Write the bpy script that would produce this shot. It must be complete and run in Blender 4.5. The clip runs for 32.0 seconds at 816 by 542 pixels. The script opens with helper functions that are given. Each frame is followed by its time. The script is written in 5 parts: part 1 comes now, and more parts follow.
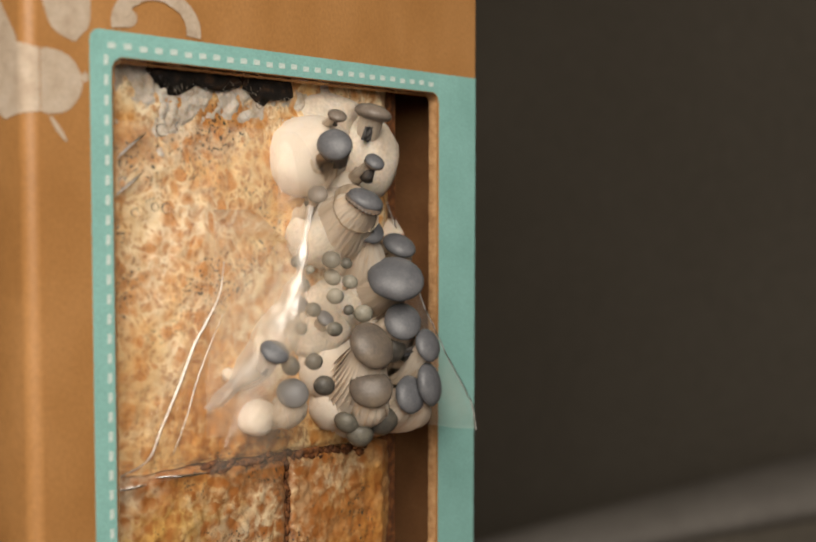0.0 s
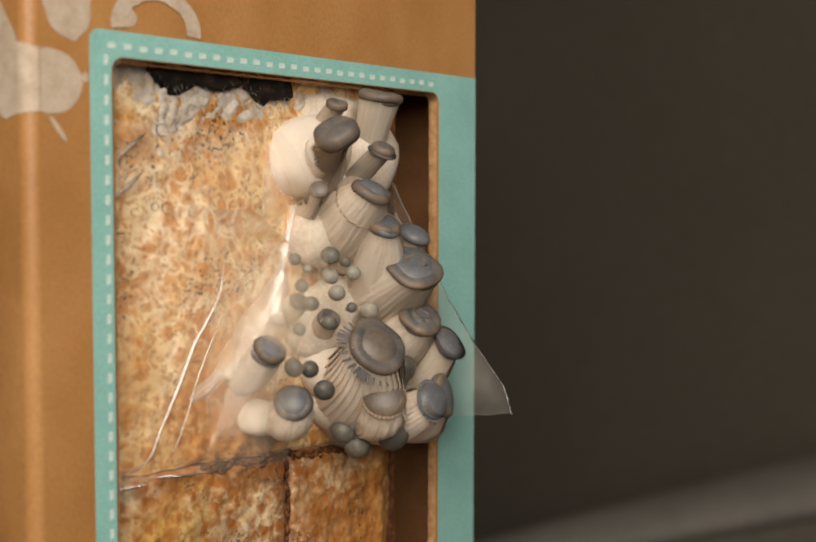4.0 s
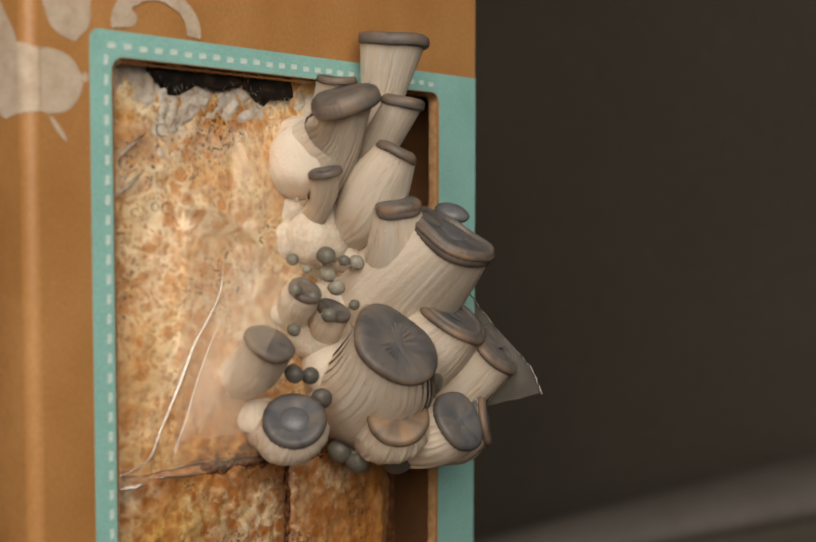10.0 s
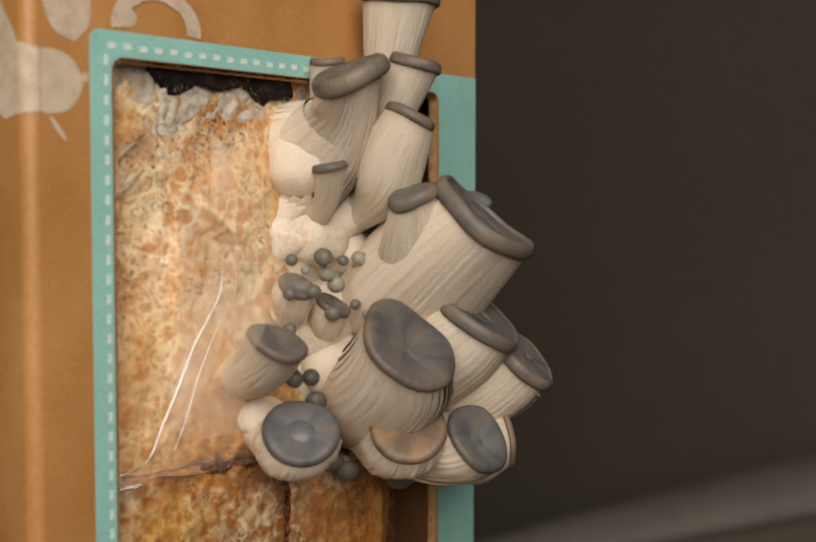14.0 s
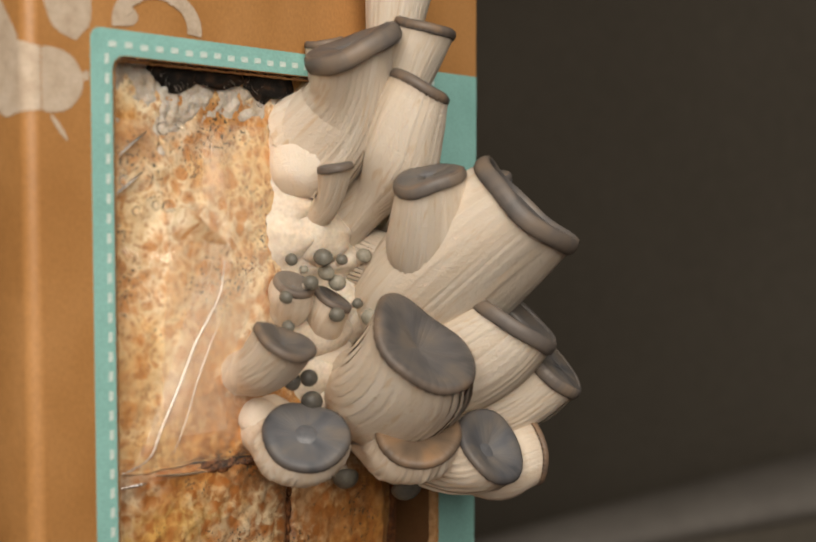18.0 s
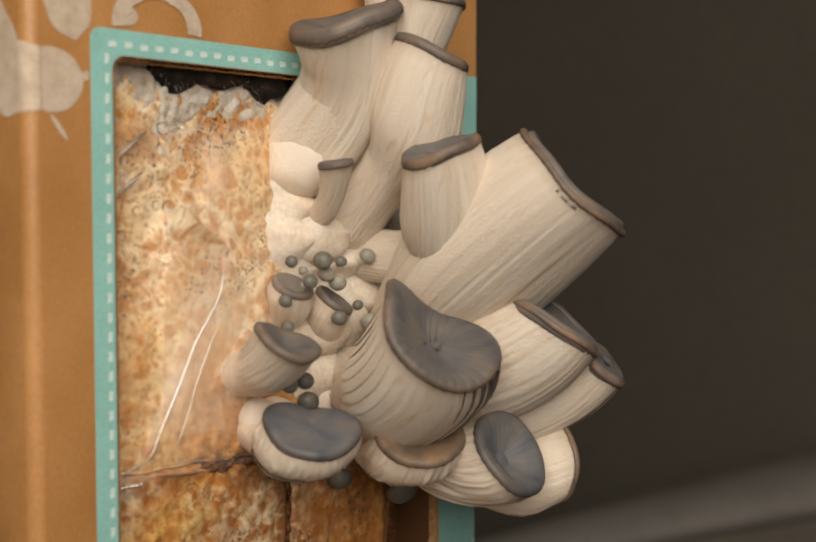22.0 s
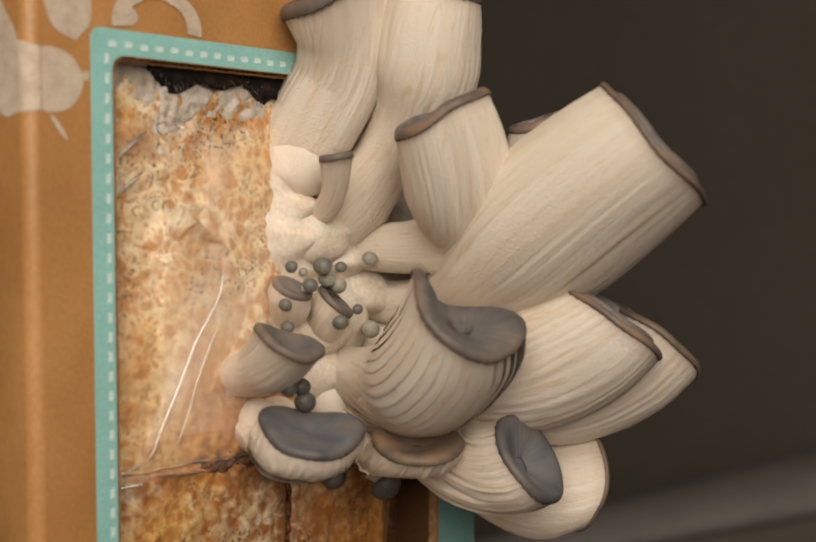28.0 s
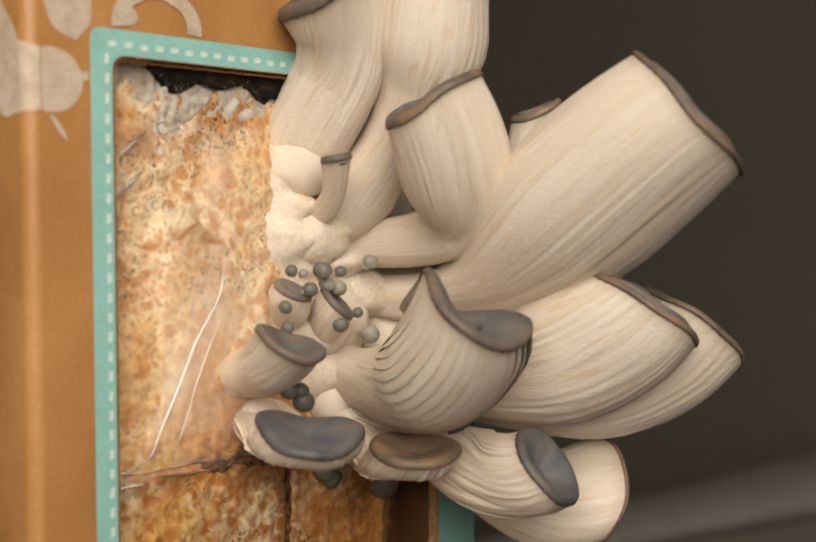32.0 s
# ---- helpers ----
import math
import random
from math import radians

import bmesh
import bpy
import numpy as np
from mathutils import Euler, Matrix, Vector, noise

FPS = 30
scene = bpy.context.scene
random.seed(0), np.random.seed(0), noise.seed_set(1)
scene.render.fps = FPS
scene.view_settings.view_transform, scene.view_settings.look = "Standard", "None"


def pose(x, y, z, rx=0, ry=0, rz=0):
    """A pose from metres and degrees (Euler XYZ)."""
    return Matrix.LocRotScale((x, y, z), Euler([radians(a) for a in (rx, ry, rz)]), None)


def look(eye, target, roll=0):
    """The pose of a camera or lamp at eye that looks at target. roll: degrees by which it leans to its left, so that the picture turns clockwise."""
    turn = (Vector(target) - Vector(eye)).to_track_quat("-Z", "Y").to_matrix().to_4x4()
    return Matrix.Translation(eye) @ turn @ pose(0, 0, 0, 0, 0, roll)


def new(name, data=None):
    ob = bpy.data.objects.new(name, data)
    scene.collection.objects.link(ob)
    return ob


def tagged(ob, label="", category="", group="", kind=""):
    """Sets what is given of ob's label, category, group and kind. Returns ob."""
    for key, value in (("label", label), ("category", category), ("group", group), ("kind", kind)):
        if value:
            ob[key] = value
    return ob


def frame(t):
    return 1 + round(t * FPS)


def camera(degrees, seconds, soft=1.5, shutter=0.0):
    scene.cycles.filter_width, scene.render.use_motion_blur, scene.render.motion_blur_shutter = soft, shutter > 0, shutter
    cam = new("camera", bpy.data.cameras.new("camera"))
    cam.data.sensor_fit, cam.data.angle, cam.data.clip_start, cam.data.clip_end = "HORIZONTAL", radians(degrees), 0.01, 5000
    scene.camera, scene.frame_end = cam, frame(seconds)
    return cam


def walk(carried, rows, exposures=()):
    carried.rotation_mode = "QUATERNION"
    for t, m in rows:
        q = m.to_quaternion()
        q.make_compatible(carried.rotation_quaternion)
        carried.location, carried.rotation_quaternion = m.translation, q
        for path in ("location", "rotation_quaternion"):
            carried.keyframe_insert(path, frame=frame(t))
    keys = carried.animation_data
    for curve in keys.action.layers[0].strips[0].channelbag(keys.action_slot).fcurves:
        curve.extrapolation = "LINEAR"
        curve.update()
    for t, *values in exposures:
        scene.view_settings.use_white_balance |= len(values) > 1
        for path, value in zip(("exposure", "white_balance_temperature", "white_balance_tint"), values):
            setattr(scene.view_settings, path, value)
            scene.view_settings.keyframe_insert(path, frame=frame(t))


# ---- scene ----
cam = camera(37.27, 32.0, soft=1.95)
cam.data.dof.use_dof = True
cam.data.dof.focus_distance = 0.318
cam.data.dof.aperture_fstop = 11.0
VIEW = pose(-0.1677, -0.2204, 0.1363, 86.52, -0.09, -50.9)
VIEW_EARLY = pose(-0.1677, -0.2204, 0.1363, 86.59, -0.09, -50.94)
walk(cam, [(0, VIEW_EARLY), (14.6, VIEW_EARLY), (16.4, VIEW), (32, VIEW)],
     [(0, 0.10), (0.7, 0.18), (2, 0.18), (3.5, 0.12), (5.5, -0.16), (13, -0.16), (14.5, -0.02), (16.5, 0.07), (19, 0.05), (21.8, 0.0), (23, -0.16), (28.8, -0.08), (30, 0.08), (32, 0.11)])

# ---- light ----
world = bpy.data.worlds.new("room_air")
world.use_nodes = True
world.node_tree.nodes["Background"].inputs[0].default_value = (1.0, 0.93, 0.84, 1)
world.node_tree.nodes["Background"].inputs[1].default_value = 0.12
scene.world = world


def area(name, at, target, w, h, watts, colour):
    lamp = bpy.data.lights.new(name, "AREA")
    lamp.shape, lamp.size, lamp.size_y, lamp.energy, lamp.color = "RECTANGLE", w, h, watts, colour
    ob = new(name, lamp)
    ob.matrix_world = look(at, target)
    return ob


# Unseen soft key lamp placed to suit the shading; no window is built there.
area("key_light", (-0.43, -0.48, 0.50), (0.05, -0.02, 0.12), 0.68, 0.68, 10.4, (1.0, 0.91, 0.80))
scene.view_settings.exposure = 0.0


# ---- materials ----
def shader(name, rough=0.6, spec=0.4):
    mat = bpy.data.materials.new(name)
    mat.use_nodes = True
    nt = mat.node_tree
    b = nt.nodes["Principled BSDF"]
    b.inputs["Roughness"].default_value = rough
    b.inputs["Specular IOR Level"].default_value = spec
    return mat, nt, b


def node(nt, kind, **values):
    n = nt.nodes.new(kind)
    for key, value in values.items():
        n.inputs[key].default_value = value
    return n


def ramp(nt, fac, stops):
    r = nt.nodes.new("ShaderNodeValToRGB")
    el = r.color_ramp.elements
    while len(el) < len(stops):
        el.new(0.5)
    for e, (at, c) in zip(el, stops):
        e.position, e.color = at, (*c, 1)
    nt.links.new(fac, r.inputs[0])
    return r.outputs[0]


def coords(nt, scale=(1, 1, 1), space="Object"):
    tc = nt.nodes.new("ShaderNodeTexCoord")
    mp = nt.nodes.new("ShaderNodeMapping")
    mp.inputs["Scale"].default_value = scale
    nt.links.new(tc.outputs[space], mp.inputs[0])
    return mp.outputs[0]


def noise_of(nt, vec, scale, detail=4.0, rough=0.55, distort=0.0):
    n = node(nt, "ShaderNodeTexNoise", Scale=scale, Detail=detail, Roughness=rough, Distortion=distort)
    nt.links.new(vec, n.inputs["Vector"])
    return n.outputs["Fac"]


def mixed(nt, fac, a, b, blend="MIX"):
    n = nt.nodes.new("ShaderNodeMix")
    n.data_type, n.blend_type = "RGBA", blend
    for sock, value in ((n.inputs[0], fac), (n.inputs[6], a), (n.inputs[7], b)):
        if isinstance(value, (int, float)):
            sock.default_value = value
        elif isinstance(value, tuple):
            sock.default_value = (*value, 1)
        else:
            nt.links.new(value, sock)
    return n.outputs[2]


def bump(nt, b, height, strength, distance):
    n = node(nt, "ShaderNodeBump", Strength=strength, Distance=distance)
    nt.links.new(height, n.inputs["Height"])
    nt.links.new(n.outputs[0], b.inputs["Normal"])


def mottled(name, lo, mid, hi, scale, fine, rough=0.6, spec=0.4, depth=0.0002, stretch=(1, 1, 1), sss=0.0):
    mat, nt, b = shader(name, rough, spec)
    v = coords(nt, stretch)
    a, f = noise_of(nt, v, scale), noise_of(nt, v, fine, 3)
    base = ramp(nt, a, [(0.3, lo), (0.5, mid), (0.7, hi)])
    grain = ramp(nt, f, [(0.3, (0.8, 0.8, 0.8)), (0.7, (1.12, 1.12, 1.12))])
    nt.links.new(mixed(nt, 0.7, base, grain, "MULTIPLY"), b.inputs["Base Color"])
    bump(nt, b, f, 0.5, depth)
    if sss:
        b.inputs["Subsurface Weight"].default_value = sss
        b.inputs["Subsurface Radius"].default_value = (1.0, 0.6, 0.35)
        b.inputs["Subsurface Scale"].default_value = 0.0012
    return mat


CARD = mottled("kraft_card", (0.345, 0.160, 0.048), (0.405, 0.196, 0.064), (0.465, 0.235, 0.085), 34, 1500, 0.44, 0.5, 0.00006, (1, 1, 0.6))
# Darker, rougher copy of the kraft: shade inside the box put into its colour.
CARD_IN = mottled("kraft_inside_shaded", (0.24, 0.11, 0.045), (0.29, 0.135, 0.055), (0.34, 0.165, 0.07), 60, 1200, 0.8, 0.2, 0.00006)
CARD_CUT = mottled("card_cut_edge", (0.34, 0.18, 0.08), (0.46, 0.26, 0.12), (0.55, 0.34, 0.17), 500, 2500, 0.9, 0.1, 0.0003)
TEAL = mottled("teal_print", (0.23, 0.46, 0.42), (0.255, 0.50, 0.46), (0.28, 0.54, 0.50), 70, 1600, 0.5, 0.4, 0.00004)
PRINT = mottled("pale_print", (0.43, 0.33, 0.24), (0.50, 0.40, 0.30), (0.56, 0.46, 0.36), 220, 1500, 0.6, 0.3, 0.00004)
STITCH = mottled("white_print", (0.42, 0.56, 0.52), (0.56, 0.67, 0.63), (0.68, 0.76, 0.72), 900, 2500, 0.55, 0.3, 0.00003)


def flesh_material(name, lo, mid, hi, ridge, run=None):
    """Pale flesh; streaks run along x, and where run is given they fade out that far behind the rim."""
    mat, nt, b = shader(name, 0.7, 0.18)
    v = coords(nt)
    info = nt.nodes.new("ShaderNodeObjectInfo")
    shift = nt.nodes.new("ShaderNodeVectorMath")
    shift.operation = "MULTIPLY_ADD"
    nt.links.new(info.outputs["Random"], shift.inputs[0])
    shift.inputs[1].default_value = (0.31, 0.17, 0.23)
    nt.links.new(coords(nt, (0.13, 1, 0.6)), shift.inputs[2])
    s = shift.outputs[0]
    wide, fine, streak = noise_of(nt, s, 60, 3), noise_of(nt, v, 1700, 3), noise_of(nt, s, 800, 3, 0.6, 0.8)
    base = ramp(nt, wide, [(0.25, lo), (0.5, mid), (0.75, hi)])
    lines = ramp(nt, streak, [(0.27, (0.80, 0.64, 0.46)), (0.38, (1, 1, 1)), (0.8, (1.03, 1.03, 1.03))])
    amount = ridge
    if run:
        x = nt.nodes.new("ShaderNodeSeparateXYZ")
        nt.links.new(v, x.inputs[0])
        fade = node(nt, "ShaderNodeMapRange")
        nt.links.new(x.outputs[0], fade.inputs[0])
        for k, value in zip((1, 2, 3, 4), (-run, -run * 0.2, ridge * 0.12, ridge)):
            fade.inputs[k].default_value = value
        amount = fade.outputs[0]
    col = mixed(nt, amount, base, lines, "MULTIPLY")
    if run:
        dash = node(nt, "ShaderNodeMapRange")
        nt.links.new(noise_of(nt, s, 330, 2, 0.5, 1.2), dash.inputs[0])
        for k, value in zip((1, 2, 3, 4), (0.60, 0.70, 0.0, 0.42)):
            dash.inputs[k].default_value = value
        col = mixed(nt, dash.outputs[0], col, (0.56, 0.38, 0.205))
        near = node(nt, "ShaderNodeMapRange")
        nt.links.new(x.outputs[0], near.inputs[0])
        for k, value in zip((1, 2, 3, 4), (-0.0040, -0.0002, 0.0, 0.5)):
            near.inputs[k].default_value = value
        col = mixed(nt, near.outputs[0], col, (0.40, 0.31, 0.235))
    nt.links.new(col, b.inputs["Base Color"])
    h = mixed(nt, amount, fine, streak)
    bump(nt, b, h, 0.5, 0.0006)
    b.inputs["Subsurface Weight"].default_value = 0.08
    b.inputs["Subsurface Radius"].default_value = (1.0, 0.65, 0.4)
    b.inputs["Subsurface Scale"].default_value = 0.0015
    return mat


STEM = flesh_material("mushroom_stem", (0.62, 0.53, 0.43), (0.69, 0.61, 0.515), (0.75, 0.685, 0.595), 0.2)
FLESH = flesh_material("mushroom_flesh", (0.62, 0.52, 0.405), (0.68, 0.59, 0.485), (0.72, 0.645, 0.55), 0.40, 0.04)


def leaf_material(name, rim, inner, far):
    """Cap skin: brown along the margin, greyer towards the middle (x runs inwards from the rim)."""
    mat, nt, b = shader(name, 0.48, 0.35)
    v = coords(nt)
    x = nt.nodes.new("ShaderNodeSeparateXYZ")
    nt.links.new(v, x.inputs[0])
    run = node(nt, "ShaderNodeMapRange")
    nt.links.new(x.outputs[0], run.inputs[0])
    run.inputs[1].default_value, run.inputs[2].default_value = -0.001, 0.006
    base = ramp(nt, run.outputs[0], [(0.0, rim), (0.12, rim), (0.28, inner), (1.0, far)])
    fine = noise_of(nt, v, 1500, 3)
    blotch = nt.nodes.new("ShaderNodeAttribute")
    blotch.attribute_name = "blotch"
    wide = blotch.outputs["Fac"]
    tone = ramp(nt, wide, [(0.22, (0.60, 0.64, 0.70)), (0.45, (0.95, 0.95, 0.97)), (0.62, (1.18, 1.11, 1.02)), (0.8, (1.5, 1.3, 1.08))])
    nt.links.new(mixed(nt, 0.9, base, tone, "MULTIPLY"), b.inputs["Base Color"])
    bump(nt, b, fine, 0.4, 0.0001)
    return mat


LEAF_WARM = leaf_material("cap_skin_warm", (0.135, 0.105, 0.083), (0.112, 0.101, 0.093), (0.108, 0.102, 0.10))
LEAF_RIM = leaf_material("cap_skin_rim", (0.158, 0.113, 0.083), (0.118, 0.108, 0.10), (0.108, 0.104, 0.104))
LEAF_ROLL = leaf_material("cap_skin_margin", (0.135, 0.115, 0.10), (0.118, 0.108, 0.102), (0.112, 0.108, 0.107))
LEAF_BLUE = leaf_material("cap_skin_slate", (0.085, 0.078, 0.076), (0.10, 0.10, 0.105), (0.115, 0.117, 0.125))
LEAF_TAN = leaf_material("cap_skin_tan", (0.15, 0.105, 0.072), (0.20, 0.135, 0.085), (0.18, 0.13, 0.09))
CAP_TAN = mottled("cap_brown", (0.095, 0.08, 0.07), (0.135, 0.11, 0.088), (0.185, 0.145, 0.105), 150, 1600, 0.42, 0.45, 0.0001)
CAP_BLUE = mottled("cap_slate_blue", (0.09, 0.092, 0.10), (0.115, 0.118, 0.128), (0.15, 0.152, 0.16), 180, 1600, 0.42, 0.45, 0.0001)
CAP_WARM = mottled("cap_taupe", (0.12, 0.10, 0.085), (0.165, 0.135, 0.11), (0.20, 0.165, 0.135), 180, 1600, 0.45, 0.4, 0.0001)
PIN_MATS = {
    "grey": mottled("pin_grey", (0.095, 0.09, 0.075), (0.13, 0.122, 0.10), (0.17, 0.158, 0.125), 300, 1600, 0.45, 0.4, 0.0001),
    "olive": mottled("pin_olive", (0.20, 0.19, 0.15), (0.27, 0.25, 0.20), (0.33, 0.31, 0.25), 300, 1600, 0.45, 0.4, 0.0001),
    "dark": mottled("pin_dark", (0.06, 0.056, 0.05), (0.085, 0.078, 0.066), (0.12, 0.105, 0.085), 300, 1600, 0.45, 0.4, 0.0001),
}
TUFT = mottled("mycelium_fluff", (0.40, 0.32, 0.24), (0.51, 0.44, 0.36), (0.62, 0.57, 0.51), 130, 1500, 0.9, 0.1, 0.0006, sss=0.3)
FLUFF = mottled("mycelium_tufts_white", (0.38, 0.30, 0.22), (0.48, 0.42, 0.35), (0.60, 0.55, 0.49), 260, 1500, 0.95, 0.05, 0.0003, sss=0.3)
MYCEL = mottled("white_mycelium", (0.56, 0.46, 0.36), (0.64, 0.56, 0.46), (0.71, 0.64, 0.55), 110, 900, 0.75, 0.2, 0.0004, sss=0.3)


def straw_material(name, ground, stains, brown, specks, dot=(0.50, 0.215, 0.05)):
    """Cream straw with rust dots, black specks and larger stains (centre x z, size x z, strength)."""
    mat, nt, b = shader(name, 0.36, 0.5)
    v = coords(nt)
    warp = node(nt, "ShaderNodeTexNoise", Scale=160.0, Detail=3.0)
    nt.links.new(v, warp.inputs["Vector"])
    vm = nt.nodes.new("ShaderNodeVectorMath")
    vm.operation = "MULTIPLY_ADD"
    nt.links.new(warp.outputs["Color"], vm.inputs[0])
    vm.inputs[1].default_value = (0.006, 0.006, 0.006)
    nt.links.new(v, vm.inputs[2])
    w = vm.outputs[0]

    def fit(value, lo, hi, a=0.0, c=1.0):
        n = node(nt, "ShaderNodeMapRange")
        nt.links.new(value, n.inputs[0])
        for k, x in zip((1, 2, 3, 4), (lo, hi, a, c)):
            n.inputs[k].default_value = x
        return n.outputs[0]

    def maths(op, a, c):
        n = nt.nodes.new("ShaderNodeMath")
        n.operation = op
        for sock, x in zip(n.inputs, (a, c)):
            if isinstance(x, (int, float)):
                sock.default_value = x
            else:
                nt.links.new(x, sock)
        return n.outputs[0]

    def dots(scale, most, soft):
        cell = node(nt, "ShaderNodeTexVoronoi", Scale=scale)
        nt.links.new(w, cell.inputs["Vector"])
        sep = nt.nodes.new("ShaderNodeSeparateColor")
        nt.links.new(cell.outputs["Color"], sep.inputs[0])
        size = maths("MULTIPLY", maths("POWER", sep.outputs[0], 1.6), most)
        return fit(maths("SUBTRACT", size, cell.outputs["Distance"]), -soft, soft * 0.4)
    wide, zone, mid, fine = noise_of(nt, v, 38, 3, 0.5, 0.5), noise_of(nt, w, 95, 4, 0.6), noise_of(nt, v, 380, 4, 0.6, 0.4), noise_of(nt, v, 1300, 3, 0.6)
    col = ramp(nt, wide, ground)
    col = mixed(nt, fit(zone, 0.48, 0.66, 0.0, 0.75), col, (0.62, 0.32, 0.085))
    for x, z, sx, sz, amount, tone in stains:
        mp = nt.nodes.new("ShaderNodeMapping")
        mp.inputs["Location"].default_value = (-(x + 0.003) / sx, 0, -(z + 0.003) / sz)
        mp.inputs["Scale"].default_value = (1 / sx, 0, 1 / sz)
        nt.links.new(w, mp.inputs[0])
        ln = nt.nodes.new("ShaderNodeVectorMath")
        ln.operation = "LENGTH"
        nt.links.new(mp.outputs[0], ln.inputs[0])
        away = maths("ADD", ln.outputs["Value"], fit(mid, 0.25, 0.75, -0.75, 0.75))
        col = mixed(nt, fit(away, 1.45, 0.55, 0.0, amount), col, tone)
    col = mixed(nt, maths("MULTIPLY", dots(300, 0.64, 0.46), brown), col, dot)
    col = mixed(nt, maths("MULTIPLY", dots(700, 0.50, 0.22), brown * 0.7), col, (0.33, 0.13, 0.035))
    where = fit(noise_of(nt, v, 75, 2), 0.50, 0.62, 0.0, specks)
    col = mixed(nt, maths("MULTIPLY", dots(1150, 0.50, 0.14), where), col, (0.055, 0.05, 0.035))
    grain = ramp(nt, mid, [(0.30, (0.80, 0.72, 0.62)), (0.5, (1, 1, 1)), (0.72, (1.10, 1.10, 1.10))])
    col = mixed(nt, 0.8, col, grain, "MULTIPLY")
    nt.links.new(col, b.inputs["Base Color"])
    bump(nt, b, mixed(nt, 0.35, mid, fine), 0.45, 0.0008)
    return mat


RUST, EARTH, VEIL, YOLK = (0.34, 0.125, 0.022), (0.12, 0.045, 0.018), (0.52, 0.42, 0.34), (0.60, 0.37, 0.10)
STRAW = straw_material("straw_substrate", [(0.36, (0.76, 0.64, 0.45)), (0.52, (0.70, 0.52, 0.28)), (0.66, (0.60, 0.35, 0.12))], [
    (0.0360, 0.1573, 0.0133, 0.0041, 0.75, RUST),
    (0.0096, 0.1475, 0.0084, 0.0045, 0.55, RUST),
    (0.0292, 0.1500, 0.0119, 0.0048, 0.55, VEIL),
    (0.0423, 0.0805, 0.0198, 0.0100, 0.8, RUST),
    (0.0314, 0.1182, 0.0068, 0.0167, 0.4, VEIL),
    (0.0086, 0.1289, 0.0060, 0.0132, 0.35, YOLK),
    (0.0514, 0.0738, 0.0116, 0.0048, 0.6, EARTH),
    (0.0319, 0.0911, 0.0052, 0.0117, 0.5, RUST)], 0.88, 0.95)
STRAW_RUST = straw_material("straw_substrate_dark", [(0.36, (0.68, 0.55, 0.37)), (0.50, (0.58, 0.41, 0.22)), (0.64, (0.42, 0.19, 0.055))], [
    (0.0207, 0.0568, 0.0116, 0.0051, 0.7, YOLK),
    (0.0077, 0.0695, 0.0108, 0.0049, 0.4, VEIL),
    (0.0440, 0.0655, 0.0180, 0.0061, 0.6, RUST),
    (0.0532, 0.0652, 0.0137, 0.0048, 0.55, EARTH),
    (0.0669, 0.0542, 0.0094, 0.0144, 0.6, RUST),
    (0.0773, 0.0448, 0.0121, 0.0088, 0.6, RUST),
    (0.0350, 0.0538, 0.0107, 0.0060, 0.35, EARTH),
    (0.0952, 0.0487, 0.0168, 0.0138, 0.4, RUST),
    (0.0580, 0.0532, 0.0031, 0.0155, 0.75, EARTH)], 0.95, 1.0, (0.34, 0.125, 0.03))
CRUMB = mottled("rusty_crumbs", (0.03, 0.013, 0.007), (0.10, 0.036, 0.012), (0.26, 0.10, 0.03), 500, 1500, 0.8, 0.3, 0.0005)
SOIL = mottled("dark_soil", (0.006, 0.005, 0.004), (0.014, 0.011, 0.009), (0.05, 0.026, 0.013), 400, 1500, 0.85, 0.2, 0.0006)


def film_material(name, haze, gloss, tone=(0.75, 0.70, 0.62), rough=0.10):
    mat = bpy.data.materials.new(name)
    mat.use_nodes = True
    nt = mat.node_tree
    nt.nodes.remove(nt.nodes["Principled BSDF"])
    clear = nt.nodes.new("ShaderNodeBsdfTransparent")
    milk = nt.nodes.new("ShaderNodeBsdfDiffuse")
    milk.inputs[0].default_value = (*tone, 1)
    shine = nt.nodes.new("ShaderNodeBsdfGlossy")
    shine.inputs["Roughness"].default_value = rough
    v = coords(nt)
    cloud = noise_of(nt, v, 60, 3)
    amount = ramp(nt, cloud, [(0.35, (haze * 0.5,) * 3), (0.65, (haze * 1.5,) * 3)])
    m1, m2 = nt.nodes.new("ShaderNodeMixShader"), nt.nodes.new("ShaderNodeMixShader")
    nt.links.new(amount, m1.inputs[0])
    nt.links.new(clear.outputs[0], m1.inputs[1])
    nt.links.new(milk.outputs[0], m1.inputs[2])
    fr = nt.nodes.new("ShaderNodeFresnel")
    fr.inputs[0].default_value = gloss
    nt.links.new(fr.outputs[0], m2.inputs[0])
    nt.links.new(m1.outputs[0], m2.inputs[1])
    nt.links.new(shine.outputs[0], m2.inputs[2])
    bp = node(nt, "ShaderNodeBump", Strength=0.25, Distance=0.001)
    nt.links.new(noise_of(nt, v, 140, 2), bp.inputs["Height"])
    nt.links.new(bp.outputs[0], shine.inputs["Normal"])
    nt.links.new(m2.outputs[0], nt.nodes["Material Output"].inputs[0])
    return mat


